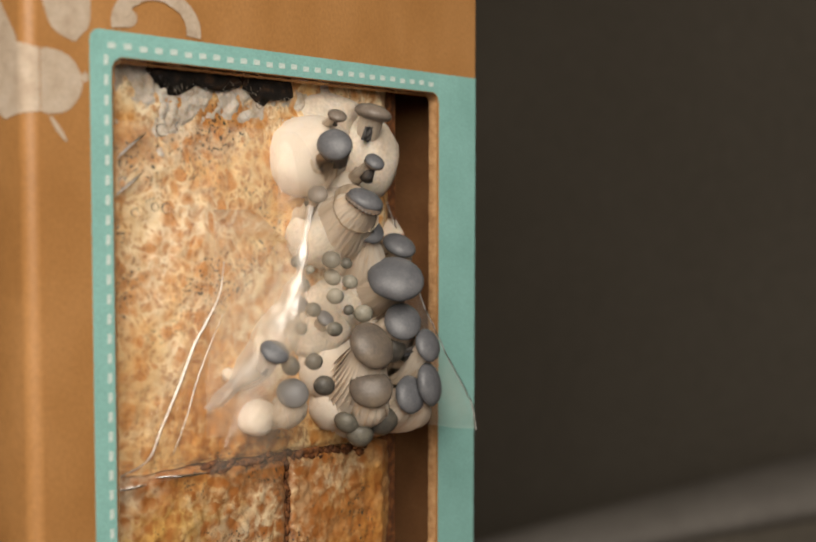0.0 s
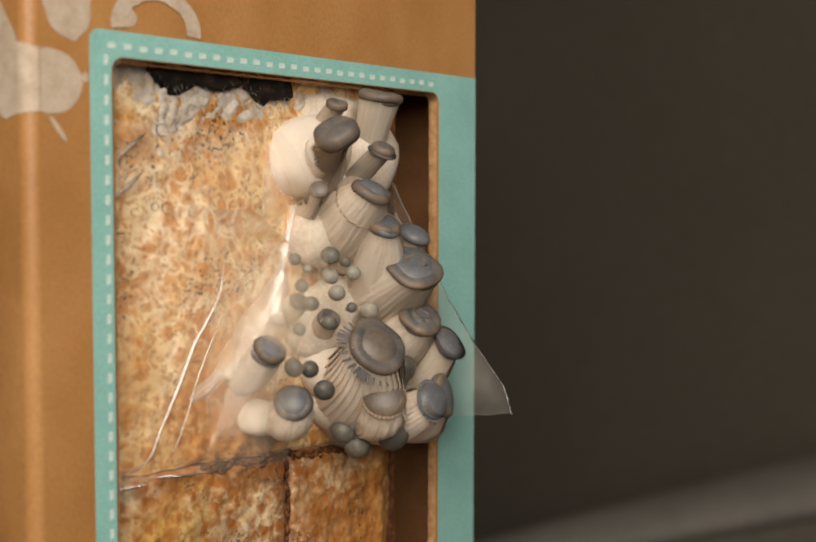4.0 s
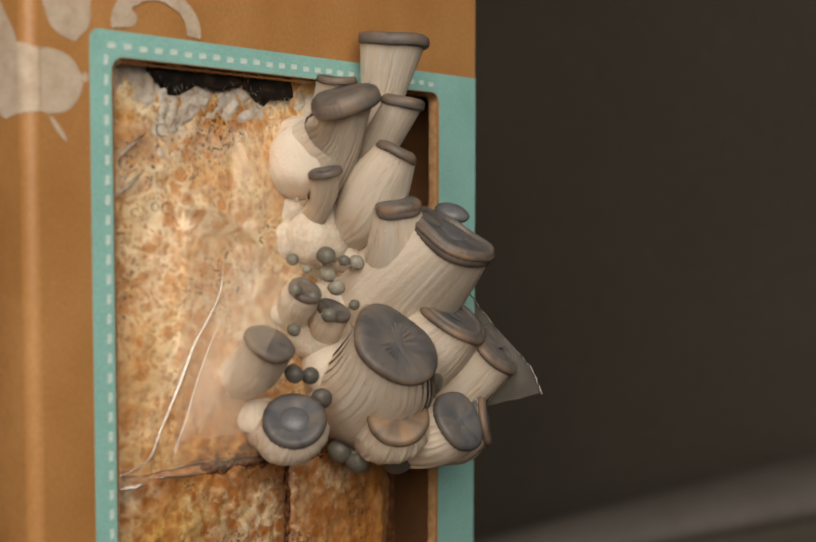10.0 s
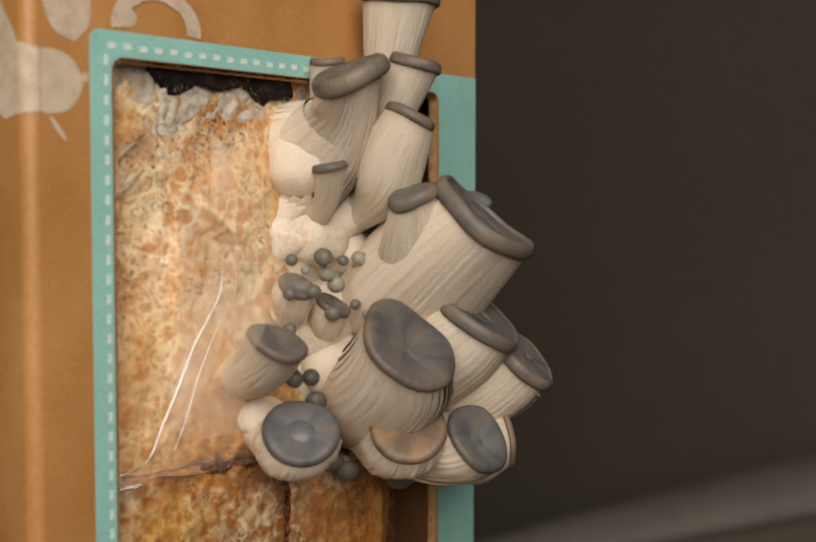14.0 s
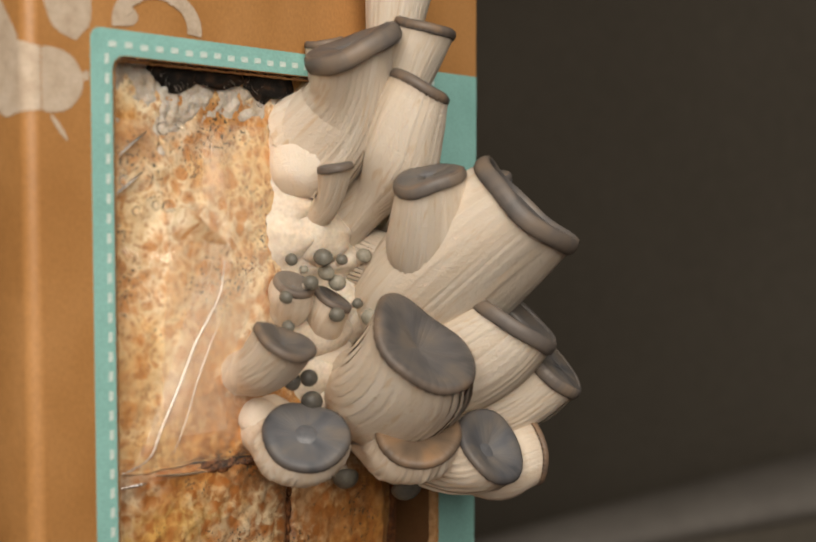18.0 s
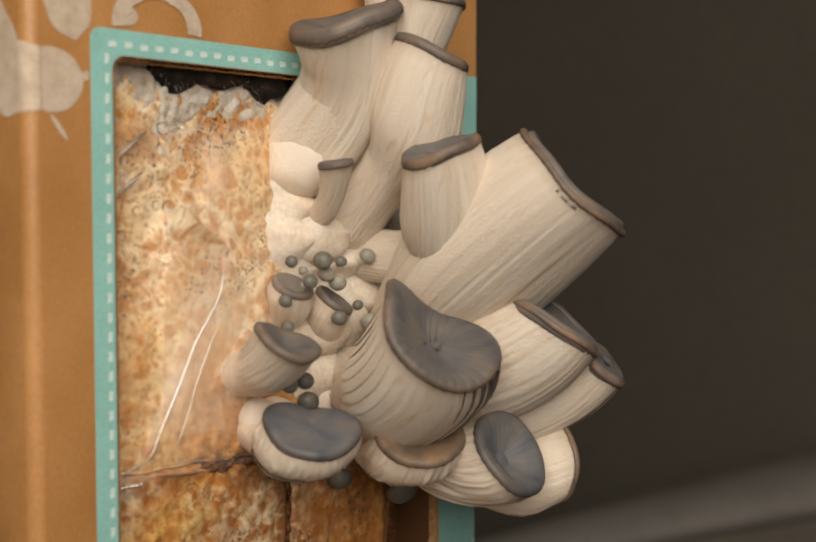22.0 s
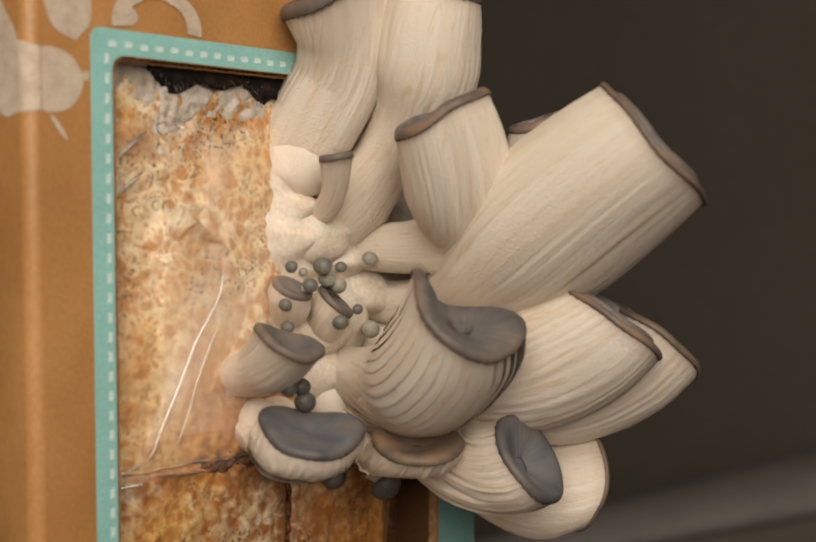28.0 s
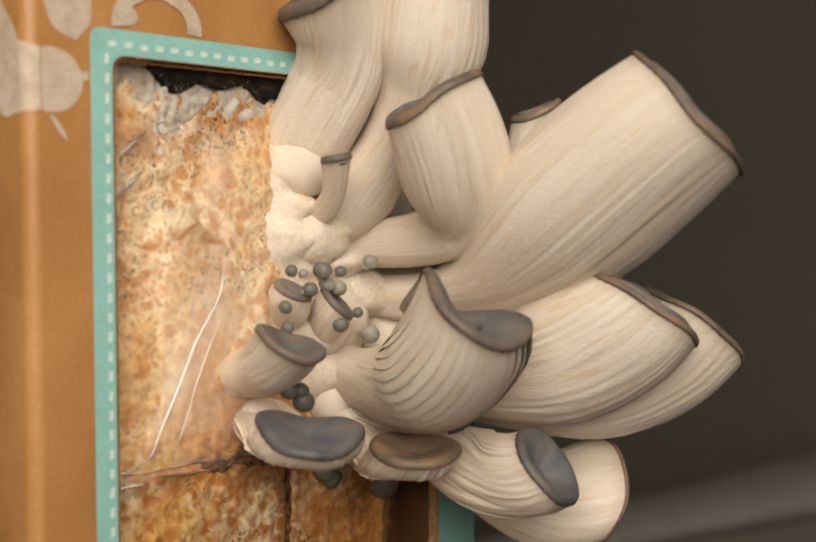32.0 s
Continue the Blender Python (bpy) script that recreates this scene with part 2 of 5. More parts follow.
FILM = film_material("bag_film", 0.07, 1.35)
FILM_HAZE = film_material("bag_film_milky", 0.10, 1.3, (0.68, 0.58, 0.45))
FILM_VEIL = film_material("bag_film_veil", 0.20, 1.3, (0.62, 0.51, 0.38))
# White milk tone paints the glints on creases; the torn edge shares it.
FILM_EDGE = film_material("bag_film_glint_edge", 0.34, 1.7, (0.92, 0.90, 0.86), 0.2)
# Extra glossy film for the ribbon that makes the bag's highlight.
FILM_SHINE = film_material("bag_film_highlight", 0.12, 2.7, (0.92, 0.90, 0.86), 0.30)
DROP = film_material("water_drop", 0.03, 1.2)
# Dark tone that carries the shade of the walls behind the box.
WALL = mottled("shaded_wall_tone", (0.24, 0.212, 0.17), (0.258, 0.228, 0.185), (0.276, 0.246, 0.20), 3, 60, 0.8, 0.2, 0.0005)
# Pale tone for the unseen walls and ceiling, raised to bounce fill light.
ROOM_FILL = mottled("warm_fill_bounce", (0.67, 0.62, 0.55), (0.71, 0.66, 0.59), (0.75, 0.70, 0.63), 4, 90, 0.85, 0.2, 0.0005)
TABLE = mottled("dark_wood", (0.05, 0.03, 0.02), (0.08, 0.045, 0.028), (0.11, 0.065, 0.04), 14, 200, 0.5, 0.4, 0.0003, (1, 8, 1))
RAIL = mottled("grey_rail_paint", (0.33, 0.305, 0.275), (0.37, 0.34, 0.31), (0.41, 0.38, 0.345), 8, 90, 0.45, 0.4, 0.0003)


# ---- mesh helpers ----
def mesh(name, verts, faces, mat, smooth=True):
    me = bpy.data.meshes.new(name)
    me.from_pydata([tuple(map(float, v)) for v in verts], [], faces)
    me.materials.append(mat)
    if smooth:
        me.polygons.foreach_set("use_smooth", [True] * len(me.polygons))
    me.update()
    return me


def piece(name, verts, faces, mat, parent=None, label="", smooth=True):
    ob = new(name, mesh(name, verts, faces, mat, smooth))
    if parent:
        ob.parent = parent
    if label:
        ob["label"] = label
    return ob


def part(name, bm, mat, parent=None, label="", smooth=True):
    me = bpy.data.meshes.new(name)
    bmesh.ops.recalc_face_normals(bm, faces=bm.faces)
    bm.to_mesh(me)
    bm.free()
    me.materials.append(mat)
    if smooth:
        me.polygons.foreach_set("use_smooth", [True] * len(me.polygons))
    ob = new(name, me)
    if parent:
        ob.parent = parent
    if label:
        ob["label"] = label
    return ob


def grid_faces(nu, nv, wrap=False):
    f = []
    for i in range(nu - 1):
        for j in range(nv if wrap else nv - 1):
            k = (j + 1) % nv
            f.append((i * nv + j, i * nv + k, (i + 1) * nv + k, (i + 1) * nv + j))
    return f


def box_bm(x0, y0, z0, x1, y1, z1, bevel=0.0, seg=2):
    bm = bmesh.new()
    bmesh.ops.create_cube(bm, size=1)
    for v in bm.verts:
        v.co = Vector(((x0 + x1) / 2 + v.co.x * (x1 - x0), (y0 + y1) / 2 + v.co.y * (y1 - y0), (z0 + z1) / 2 + v.co.z * (z1 - z0)))
    if bevel:
        bmesh.ops.bevel(bm, geom=bm.edges[:], offset=bevel, segments=seg, affect="EDGES", profile=0.5)
    return bm


def rounded(x0, z0, x1, z1, r, n=6):
    """Corner points of a rounded rectangle, counter-clockwise from the lower right corner."""
    pts = []
    for cx, cz, a in ((x1 - r, z0 + r, -90), (x1 - r, z1 - r, 0), (x0 + r, z1 - r, 90), (x0 + r, z0 + r, 180)):
        for i in range(n):
            t = radians(a + 90 * i / (n - 1))
            pts.append((cx + r * math.cos(t), cz + r * math.sin(t)))
    return pts


def ring_sheet(outer, inner, y0, y1):
    """A plate with a hole, between two outlines of equal length, from y0 (front) to y1 (back)."""
    n = len(outer)
    verts = [(x, y, z) for y in (y0, y1) for ring in (outer, inner) for x, z in ring]
    faces = []
    for i in range(n):
        j = (i + 1) % n
        faces += [(i, j, n + j, n + i), (2 * n + i, 3 * n + i, 3 * n + j, 2 * n + j),
                  (i, 2 * n + i, 2 * n + j, j), (n + i, n + j, 3 * n + j, 3 * n + i)]
    return verts, faces


# ---- the room ----
def build_room():
    x0, x1, y0, y1, z0, z1 = -2.2, 1.75, -2.3, 1.9, -0.72, 1.9
    def slab(name, a, mat, label):
        return tagged(part(name, box_bm(*a), mat, smooth=False), label, name.split("_")[0], kind="structure")
    slab("floor", (x0, y0, z0 - 0.05, x1, y1, z0), TABLE, "dark wooden floor of a dim room")
    # ceiling, west and south walls are out of view, added as fill reflectors
    slab("ceiling", (x0, y0, z1, x1, y1, z1 + 0.05), ROOM_FILL, "unseen ceiling, kept pale to bounce fill light")
    slab("wall_west", (x0 - 0.05, y0, z0, x0, y1, z1), ROOM_FILL, "unseen wall, kept warm and pale to bounce fill light")
    slab("wall_south", (x0, y0 - 0.05, z0, x1, y0, z1), ROOM_FILL, "unseen wall, kept warm and pale to bounce fill light")
    slab("wall_north", (x0, y1, z0, x1, y1 + 0.05, z1), WALL, "plain wall, its shade put in as dark brown")
    slab("wall_east", (x1, y0, z0, x1 + 0.05, y1, z1), WALL, "plain wall, its shade put in as dark brown")
    rail = new("background_ledge")
    tagged(rail, "pale grey rounded ledge along the dark wall", "ledge", kind="structure")
    a, b = Vector((0.821, 0.439, -0.212)), Vector((1.158, 0.268, -0.183))
    d = (b - a).normalized()
    side = d.cross(Vector((0, 0, 1))).normalized()
    verts, n = [], 16
    # thinner towards the left, so the shape stands in for the fading brightness
    for s, k in ((-0.45, 0.25), (0.3, 0.65), (1.1, 1.0), (2.2, 1.0)):
        c = a + (b - a) * s
        for i in range(n):
            t = 2 * math.pi * i / n
            verts.append(c + side * 0.075 * k * math.cos(t) + Vector((0, 0, 0.029 * k * math.sin(t))))
    piece("ledge_bar", verts, grid_faces(4, n, True), RAIL, rail)
    # dark body under the ledge, down to the floor
    verts = []
    for s, k in ((-0.45, 0.25), (0.3, 0.65), (1.1, 1.0), (2.2, 1.0)):
        c = a + (b - a) * s
        for w, z in ((-0.05, c.z - 0.012 * k), (0.05, c.z - 0.012 * k), (0.05, z0), (-0.05, z0)):
            verts.append((c.x + side.x * w * k, c.y + side.y * w * k, z))
    piece("ledge_base", verts, grid_faces(4, 4, True) + [(0, 1, 2, 3), (15, 14, 13, 12)], WALL, rail, "dark panel below the ledge", smooth=False)


build_room()


def build_table():
    table = tagged(new("side_table"), "dark wooden side table under the box", "table")
    part("tabletop", box_bm(-0.30, -0.16, -0.025, 0.175, 0.15, 0.0, 0.004), TABLE, table)
    for x in (-0.27, 0.145):
        for y in (-0.13, 0.12):
            part("leg", box_bm(x - 0.02, y - 0.02, -0.72, x + 0.02, y + 0.02, -0.025, 0.003), TABLE, table)


build_table()

# ---- the grow box ----
X0, X1, TOP, DEEP = -0.0216, 0.1370, 0.222, 0.095
HOLE = (0.0001, 0.030, 0.1182, 0.1675)


def build_box():
    box = tagged(new("grow_box"), "brown kraft cardboard mushroom grow box with teal bordered window", "cardboard box")
    t = 0.003
    # front panel with its window
    outer = rounded(X0 + 0.0036, 0.0005, X1 - 0.0005, TOP, 0.0006)
    inner = rounded(*HOLE, 0.0032)
    v, f = ring_sheet(outer, inner, 0.0, t)
    front = piece("front_panel", v, f, CARD, box, smooth=False)
    # the cut edge of the window, with its corrugation
    n = len(inner)
    big = []
    for i in range(n):
        a, b = Vector(inner[i]), Vector(inner[(i + 1) % n])
        steps = max(1, int((b - a).length / 0.0006))
        big += [a.lerp(b, s / steps) for s in range(steps)]
    verts = []
    for k, y in enumerate((0.0001, 0.0008, 0.0015, 0.0022, 0.0030)):
        for i, p in enumerate(big):
            w = 0.0006 + (0.00025 * random.random() if k in (0, 4) else 0.0005 * (0.5 + 0.5 * math.sin(i * 2.7 + 0.4 * k)) * (k != 0))
            d = Vector((min(max(p.x, HOLE[0] + 0.004), HOLE[2] - 0.004), min(max(p.y, HOLE[1] + 0.004), HOLE[3] - 0.004))) - p
            q = p + d.normalized() * w
            verts.append((q.x, y, q.y))
    piece("window_cut_edge", verts, grid_faces(5, len(big), True), CARD_CUT, front, "rough corrugated cut edge")
    # torn paper fibres along the cut
    rng, verts, faces = random.Random(3), [], []
    for i in range(420):
        p = big[rng.randrange(len(big))]
        if p.x > 0.117 or p.y < 0.06:
            continue
        inward = Vector((1, 0)) if p.x < 0.002 else Vector((0, -1))
        q, k0 = Vector((p.x, rng.choice((0.0, 0.0006, 0.0028)), p.y)), len(verts)
        ang = rng.uniform(-0.9, 0.9)
        d = Vector((inward.x * math.cos(ang) - inward.y * math.sin(ang), rng.uniform(-0.3, 0.3), inward.x * math.sin(ang) + inward.y * math.cos(ang)))
        for k in range(4):
            for dx, dy in ((0.00005, 0), (-0.00003, 0.00004), (-0.00003, -0.00004)):
                verts.append((q.x + dx, q.y + dy, q.z + dx))
            q = q + d * rng.uniform(0.0001, 0.00045)
            d = d + Vector((rng.uniform(-0.4, 0.4), rng.uniform(-0.2, 0.2), rng.uniform(-0.4, 0.4)))
        for k in range(3):
            for m in range(3):
                a, b = k0 + k * 3 + m, k0 + k * 3 + (m + 1) % 3
                faces.append((a, b, b + 3, a + 3))
    tagged(piece("paper_fibres", verts, faces, CARD_CUT, front), kind="stuff")
    # rounded near corner and side panels
    verts = []
    r = 0.0032
    prof = [(X0 + 0.009, 0.0006), (X0 + 0.005, 0.0003)] + [(X0 + r - r * math.sin(a), r - r * math.cos(a)) for a in [radians(9 * i) for i in range(11)]] + [(X0, DEEP)]
    inn = [(X0 + 0.009, t), (X0 + 0.005, t)] + [(X0 + r - (r - t * 0.9) * math.sin(a), r - (r - t * 0.9) * math.cos(a)) for a in [radians(9 * i) for i in range(11)]] + [(X0 + t, DEEP)]
    loop = prof + inn[::-1]
    m = len(loop)
    verts = [(x, y, z) for z in (0.0005, TOP) for x, y in loop]
    faces = [(i, (i + 1) % m, m + (i + 1) % m, m + i) for i in range(m)]
    piece("side_panel", verts, faces, CARD, box)
    # recessed panels take the darkened kraft
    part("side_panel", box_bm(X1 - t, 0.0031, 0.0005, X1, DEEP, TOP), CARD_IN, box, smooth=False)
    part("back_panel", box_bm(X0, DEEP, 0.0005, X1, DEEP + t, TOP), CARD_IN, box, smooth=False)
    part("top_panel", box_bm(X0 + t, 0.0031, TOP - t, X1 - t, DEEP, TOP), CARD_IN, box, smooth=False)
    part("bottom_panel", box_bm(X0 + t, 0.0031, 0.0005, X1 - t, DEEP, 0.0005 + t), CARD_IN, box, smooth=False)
    # teal border print and its dashes
    outer = rounded(-0.0058, 0.022, X1 - 0.0004, 0.1733, 0.0026)
    outer = [(x, z) if x < 0.1 else (X1 - 0.0004, 0.022 if z < 0.1 else 0.1733) for x, z in outer]
    v, f = ring_sheet(outer, rounded(HOLE[0] - 0.0002, HOLE[1] - 0.0002, HOLE[2] + 0.0002, HOLE[3] + 0.0002, 0.0034), -0.00012, -0.00002)
    border = piece("teal_border", v, f, TEAL, box, "teal printed window border", smooth=False)
    s = 0.0044

    def dash(w, h):
        bm = box_bm(-w / 2, -0.00008, -h / 2, w / 2, 0, h / 2)
        me = bpy.data.meshes.new("dash")
        bm.to_mesh(me)
        bm.free()
        me.materials.append(STITCH)
        return me
    flat, tall = dash(0.0021, 0.0013), dash(0.0011, 0.0022)
    for i in range(27):
        ob = new("dash", flat)
        ob.parent, ob.location = border, (i * s, -0.00012, 0.170 + 0.00012 * math.sin(i * 2.1))
    for j in range(32):
        for x, me in ((-0.35 * s, tall),):
            ob = new("dash", me)
            ob.parent, ob.location = border, (x, -0.00012, 0.170 - (0.75 + j) * s)

    # pale printed motif, worn like a stamp
    def blot(name, pts, on_side=False, parent=front):
        c = sum((Vector(p) for p in pts), Vector((0, 0))) / len(pts)
        verts, faces, n = [], [], len(pts)
        for k in (1.0, 0.5):
            for p in pts:
                q = c + (Vector(p) - c) * k
                verts.append((X0 - 0.00012, q.x, q.y) if on_side else (q.x, -0.00012, q.y))
        verts.append((X0 - 0.00012, c.x, c.y) if on_side else (c.x, -0.00012, c.y))
        for i in range(n):
            j = (i + 1) % n
            faces += [(i, j, n + j, n + i), (n + i, n + j, 2 * n)]
        return piece(name, verts, faces, PRINT, parent, "pale printed leaf motif", smooth=False)

    def oval(cx, cz, rx, rz, a0=0, a1=360, n=28, jag=0.04, turn=0):
        out = []
        for i in range(n):
            t = radians(a0 + (a1 - a0) * i / n)
            k = 1 + jag * noise.noise((cx * 900 + 3 * math.cos(t), 3 * math.sin(t), cz * 700))
            x, z = rx * k * math.cos(t), rz * k * math.sin(t)
            c, s2 = math.cos(radians(turn)), math.sin(radians(turn))
            out.append((cx + x * c - z * s2, cz + x * s2 + z * c))
        return out
    body = [(x, z) for x, z in oval(-0.0165, 0.1610, 0.0088, 0.0070) if x > X0 + 0.0034]
    body = [(X0 + 0.0034, 0.1545)] + sorted([p for p in body if p[1] < 0.161], key=lambda p: p[0]) + sorted([p for p in body if p[1] >= 0.161], key=lambda p: -p[0]) + [(X0 + 0.0034, 0.1677)]
    blot("printed_motif", body)
    blot("printed_motif", oval(-0.0070, 0.1625, 0.0009, 0.0011))
    blot("printed_motif", oval(-0.0118, 0.1795, 0.0062, 0.0095, turn=14, jag=0.10))
    blot("printed_motif", oval(-0.0140, 0.1510, 0.0006, 0.0034, turn=38))
    # ring motif above the border, half hidden by it
    verts, n = [], 30
    for i in range(n + 1):
        t = radians(-8 + 196 * i / n)
        for k in (1.0, 0.66 + 0.06 * noise.noise((i * 0.5, 2, 1))):
            verts.append((0.0128 + 0.0130 * k * math.cos(t), -0.00025, 0.1752 + 0.0092 * k * math.sin(t)))
    piece("printed_motif", verts, grid_faces(n + 1, 2), PRINT, front, "pale printed ring motif", smooth=False)
    blot("printed_motif", oval(0.0040, 0.1765, 0.0032, 0.0022))
    # the motif runs on over the corner
    side = [o for o in box.children if o.name.startswith("side_panel")][0]
    verts = []
    for k in range(12):
        a = radians(8.2 * k)
        x, y = X0 + r - (r + 0.00012) * math.sin(a), r - (r + 0.00012) * math.cos(a)
        verts += [(x, y, 0.1545 - 0.00005 * k), (x, y, 0.1677 + 0.00012 * k)]
    piece("printed_motif", verts, grid_faces(12, 2), PRINT, side)
    blot("printed_motif", [(r, 0.1540), (0.0075, 0.1530), (0.012, 0.1550), (0.016, 0.1600), (0.016, 0.172), (0.009, 0.178), (r, 0.170)], True, side)
    return box


build_box()
KEYED = []


# ---- substrate block in its bag ----
def build_block():
    block = tagged(new("substrate_block"), "mottled orange and cream straw block overgrown with mycelium", "substrate")
    seam = lambda x: 0.0722 - 0.0060 * max(0, min(1, x / 0.095)) + 0.0006 * noise.noise((x * 120, 0, 0))

    def slab(name, x0, x1, low, high, nx, nz, seed, mat=STRAW, label=""):
        verts = []
        for i in range(nx):
            for j in range(nz):
                s, u = i / (nx - 1), j / (nz - 1)
                x = x0 + (x1 - x0) * s
                z0, z1 = low(x), high(x)
                z = z0 + (z1 - z0) * u
                e = min(s, 1 - s) * (x1 - x0)
                g = min(u * (z1 - z0), (1 - u) * (z1 - z0))
                edge = min(e, g)
                gape = max(0.12, min(1.0, (x - 0.012) / 0.025))
                y = 0.0052 + 0.0022 * gape * math.exp(-edge / 0.0005) + 0.0009 * noise.noise((x * 60, z * 60, seed)) + 0.0007 * noise.noise((x * 210, z * 210, seed)) \
                    + 0.0004 * noise.noise((x * 600, z * 600, seed))
                if x > 0.098:
                    y += 900 * (x - 0.098) ** 3 + 0.5 * (x - 0.098)
                verts.append((x, y, z))
        # a back rim gives the piece its depth
        n = len(verts)
        rim = [i * nz for i in range(nx)] + [(nx - 1) * nz + j for j in range(1, nz)] + [i * nz + nz - 1 for i in range(nx - 2, -1, -1)] + [j for j in range(nz - 2, 0, -1)]
        faces = [q[::-1] for q in grid_faces(nx, nz)]
        verts += [(verts[k][0], 0.04, verts[k][2]) for k in rim]
        m = len(rim)
        faces += [(rim[i], rim[(i + 1) % m], n + (i + 1) % m, n + i) for i in range(m)]
        return piece(name, verts, faces, mat, block, label)
    slab("straw_piece", -0.016, 0.1135, lambda x: seam(x) + (0.0002 if x > 0.028 else 0.00003), lambda x: 0.178, 150, 120, 1.3)
    slab("straw_piece", -0.016, 0.0592, lambda x: 0.012, lambda x: seam(x) - (0.0002 if x > 0.028 else 0.00003), 110, 90, 4.1, STRAW_RUST)
    slab("straw_piece", 0.0608, 0.1135, lambda x: 0.012, lambda x: seam(x) - 0.0002, 90, 90, 7.7, STRAW_RUST)
    # dark filler behind the slabs, seen through their gaps
    part("dark_core", box_bm(-0.015, 0.0082, 0.012, 0.108, 0.07, 0.178), CRUMB, block, "dark core behind the cracks", smooth=False)
    return block


build_block()


def lump_mesh(name, blobs, mat, parent, label="", seed=0.0, rough=0.18, freq=160, sub=3):
    bm = bmesh.new()
    for (x, y, z, rx, ry, rz) in blobs:
        before = set(bm.verts)
        bmesh.ops.create_icosphere(bm, subdivisions=sub, radius=1)
        for v in bm.verts:
            if v not in before:
                d = v.co.normalized()
                k = 1 + rough * noise.noise((d.x * 1.6 + x * freq, d.y * 1.6 + seed, d.z * 1.6 + z * freq)) + 0.3 * rough * noise.noise((d.x * 6 + x * freq, d.y * 6, d.z * 6 + z * freq))
                v.co = Vector((x + d.x * rx * k, y + d.y * ry * k, z + d.z * rz * k))
    return part(name, bm, mat, parent, label)


def build_mycelium():
    mass = tagged(new("mycelium_mass"), "white lumpy mycelium growing over the straw block", "mycelium")
    lump_mesh("mycelium_lump", [(0.062, 0.006, 0.127, 0.016, 0.0075, 0.010), (0.073, 0.006, 0.118, 0.013, 0.007, 0.009), (0.078, 0.006, 0.106, 0.013, 0.008, 0.010)], MYCEL, mass)
    lump_mesh("mycelium_lump", [(0.070, 0.006, 0.094, 0.016, 0.008, 0.011), (0.058, 0.006, 0.102, 0.013, 0.006, 0.010), (0.082, 0.006, 0.085, 0.013, 0.008, 0.008)], MYCEL, mass, seed=3)
    lump_mesh("mycelium_lump", [(0.088, 0.010, 0.145, 0.013, 0.010, 0.018), (0.086, 0.010, 0.125, 0.012, 0.009, 0.02), (0.078, 0.008, 0.158, 0.014, 0.006, 0.009)], MYCEL, mass, seed=5)
    lump_mesh("mycelium_lump", [(0.0590, 0.002, 0.1300, 0.0125, 0.0060, 0.0110), (0.0680, 0.002, 0.1260, 0.0100, 0.0070, 0.0080)], MYCEL, mass, seed=10, rough=0.22, freq=60)
    lump_mesh("mycelium_lump", [(0.0940, 0.004, 0.1280, 0.0110, 0.0095, 0.0150), (0.0900, 0.004, 0.1480, 0.0100, 0.0085, 0.0120)], MYCEL, mass, seed=12, rough=0.12, freq=60)
    lump_mesh("mycelium_lump", [(0.066, 0.004, 0.1235, 0.013, 0.008, 0.0065), (0.0785, 0.004, 0.1195, 0.013, 0.0085, 0.0065), (0.087, 0.004, 0.110, 0.010, 0.009, 0.008)], MYCEL, mass, seed=11)
    lump_mesh("mycelium_lump", [(0.060, 0.004, 0.1030, 0.012, 0.008, 0.0075), (0.0700, 0.004, 0.1000, 0.010, 0.008, 0.007)], MYCEL, mass, seed=13)
    # swollen white base that pushes out of the block as the mushrooms grow: centre x z, size x z, height, in mm
    swells = [(61.5, 133.7, 6.9, 4.9, 11), (61.4, 125.6, 8.3, 7.1, 11), (72.4, 127.2, 10.8, 7.1, 13), (86.2, 132.6, 10.8, 9.6, 15), (78.7, 119.3, 13.7, 6.3, 13), (68.6, 117.9, 7.9, 5.2, 8), (79.8, 102.2, 10.1, 11.6, 12), (71.4, 88.8, 10.1, 9.6, 11), (66.7, 107.0, 6.5, 6.9, 6), (102.3, 125.8, 10.8, 8.2, 14), (58.8, 143.5, 6.0, 8.2, 8), (84.4, 147.6, 9.4, 13.7, 9), (74.8, 110.8, 8.6, 6.9, 7)]
    verts, nx, nz = [], 110, 130
    for i in range(nx):
        for j in range(nz):
            x, z = 0.028 + 0.085 * i / (nx - 1), 0.076 + 0.088 * j / (nz - 1)
            wx, wz = x + 0.0009 * noise.noise((x * 160, z * 160, 3)), z + 0.0009 * noise.noise((x * 160, z * 160, 9))
            k = 1.0
            for cx, cz, sx, sz, h in swells:
                d = ((wx * 1000 - cx) / sx) ** 2 + ((wz * 1000 - cz) / sz) ** 2
                k += math.exp(0.5 * h * math.exp(-1.1 * d)) - 1
            h = math.log(k) / 0.5 + 0.3 * noise.noise((x * 230, z * 230, 5)) + 0.12 * noise.noise((x * 600, z * 600, 7))
            verts.append((x, 0.0080 - h / 1000, z))
    base = piece("mycelium_base", verts, [q[::-1] for q in grid_faces(nx, nz)], MYCEL, mass, "smooth swollen white base of the cluster")
    KEYED.append((base, [(0, pose(0.002, 0.0095, 0)), (6, pose(0.001, 0.0065, 0)), (13, pose(0, 0.0025, 0)), (20, pose(0, 0, 0))]))
    tufts = tagged(new("mycelium_tufts"), "patchy fluffy white mycelium at the window's top", "mycelium")
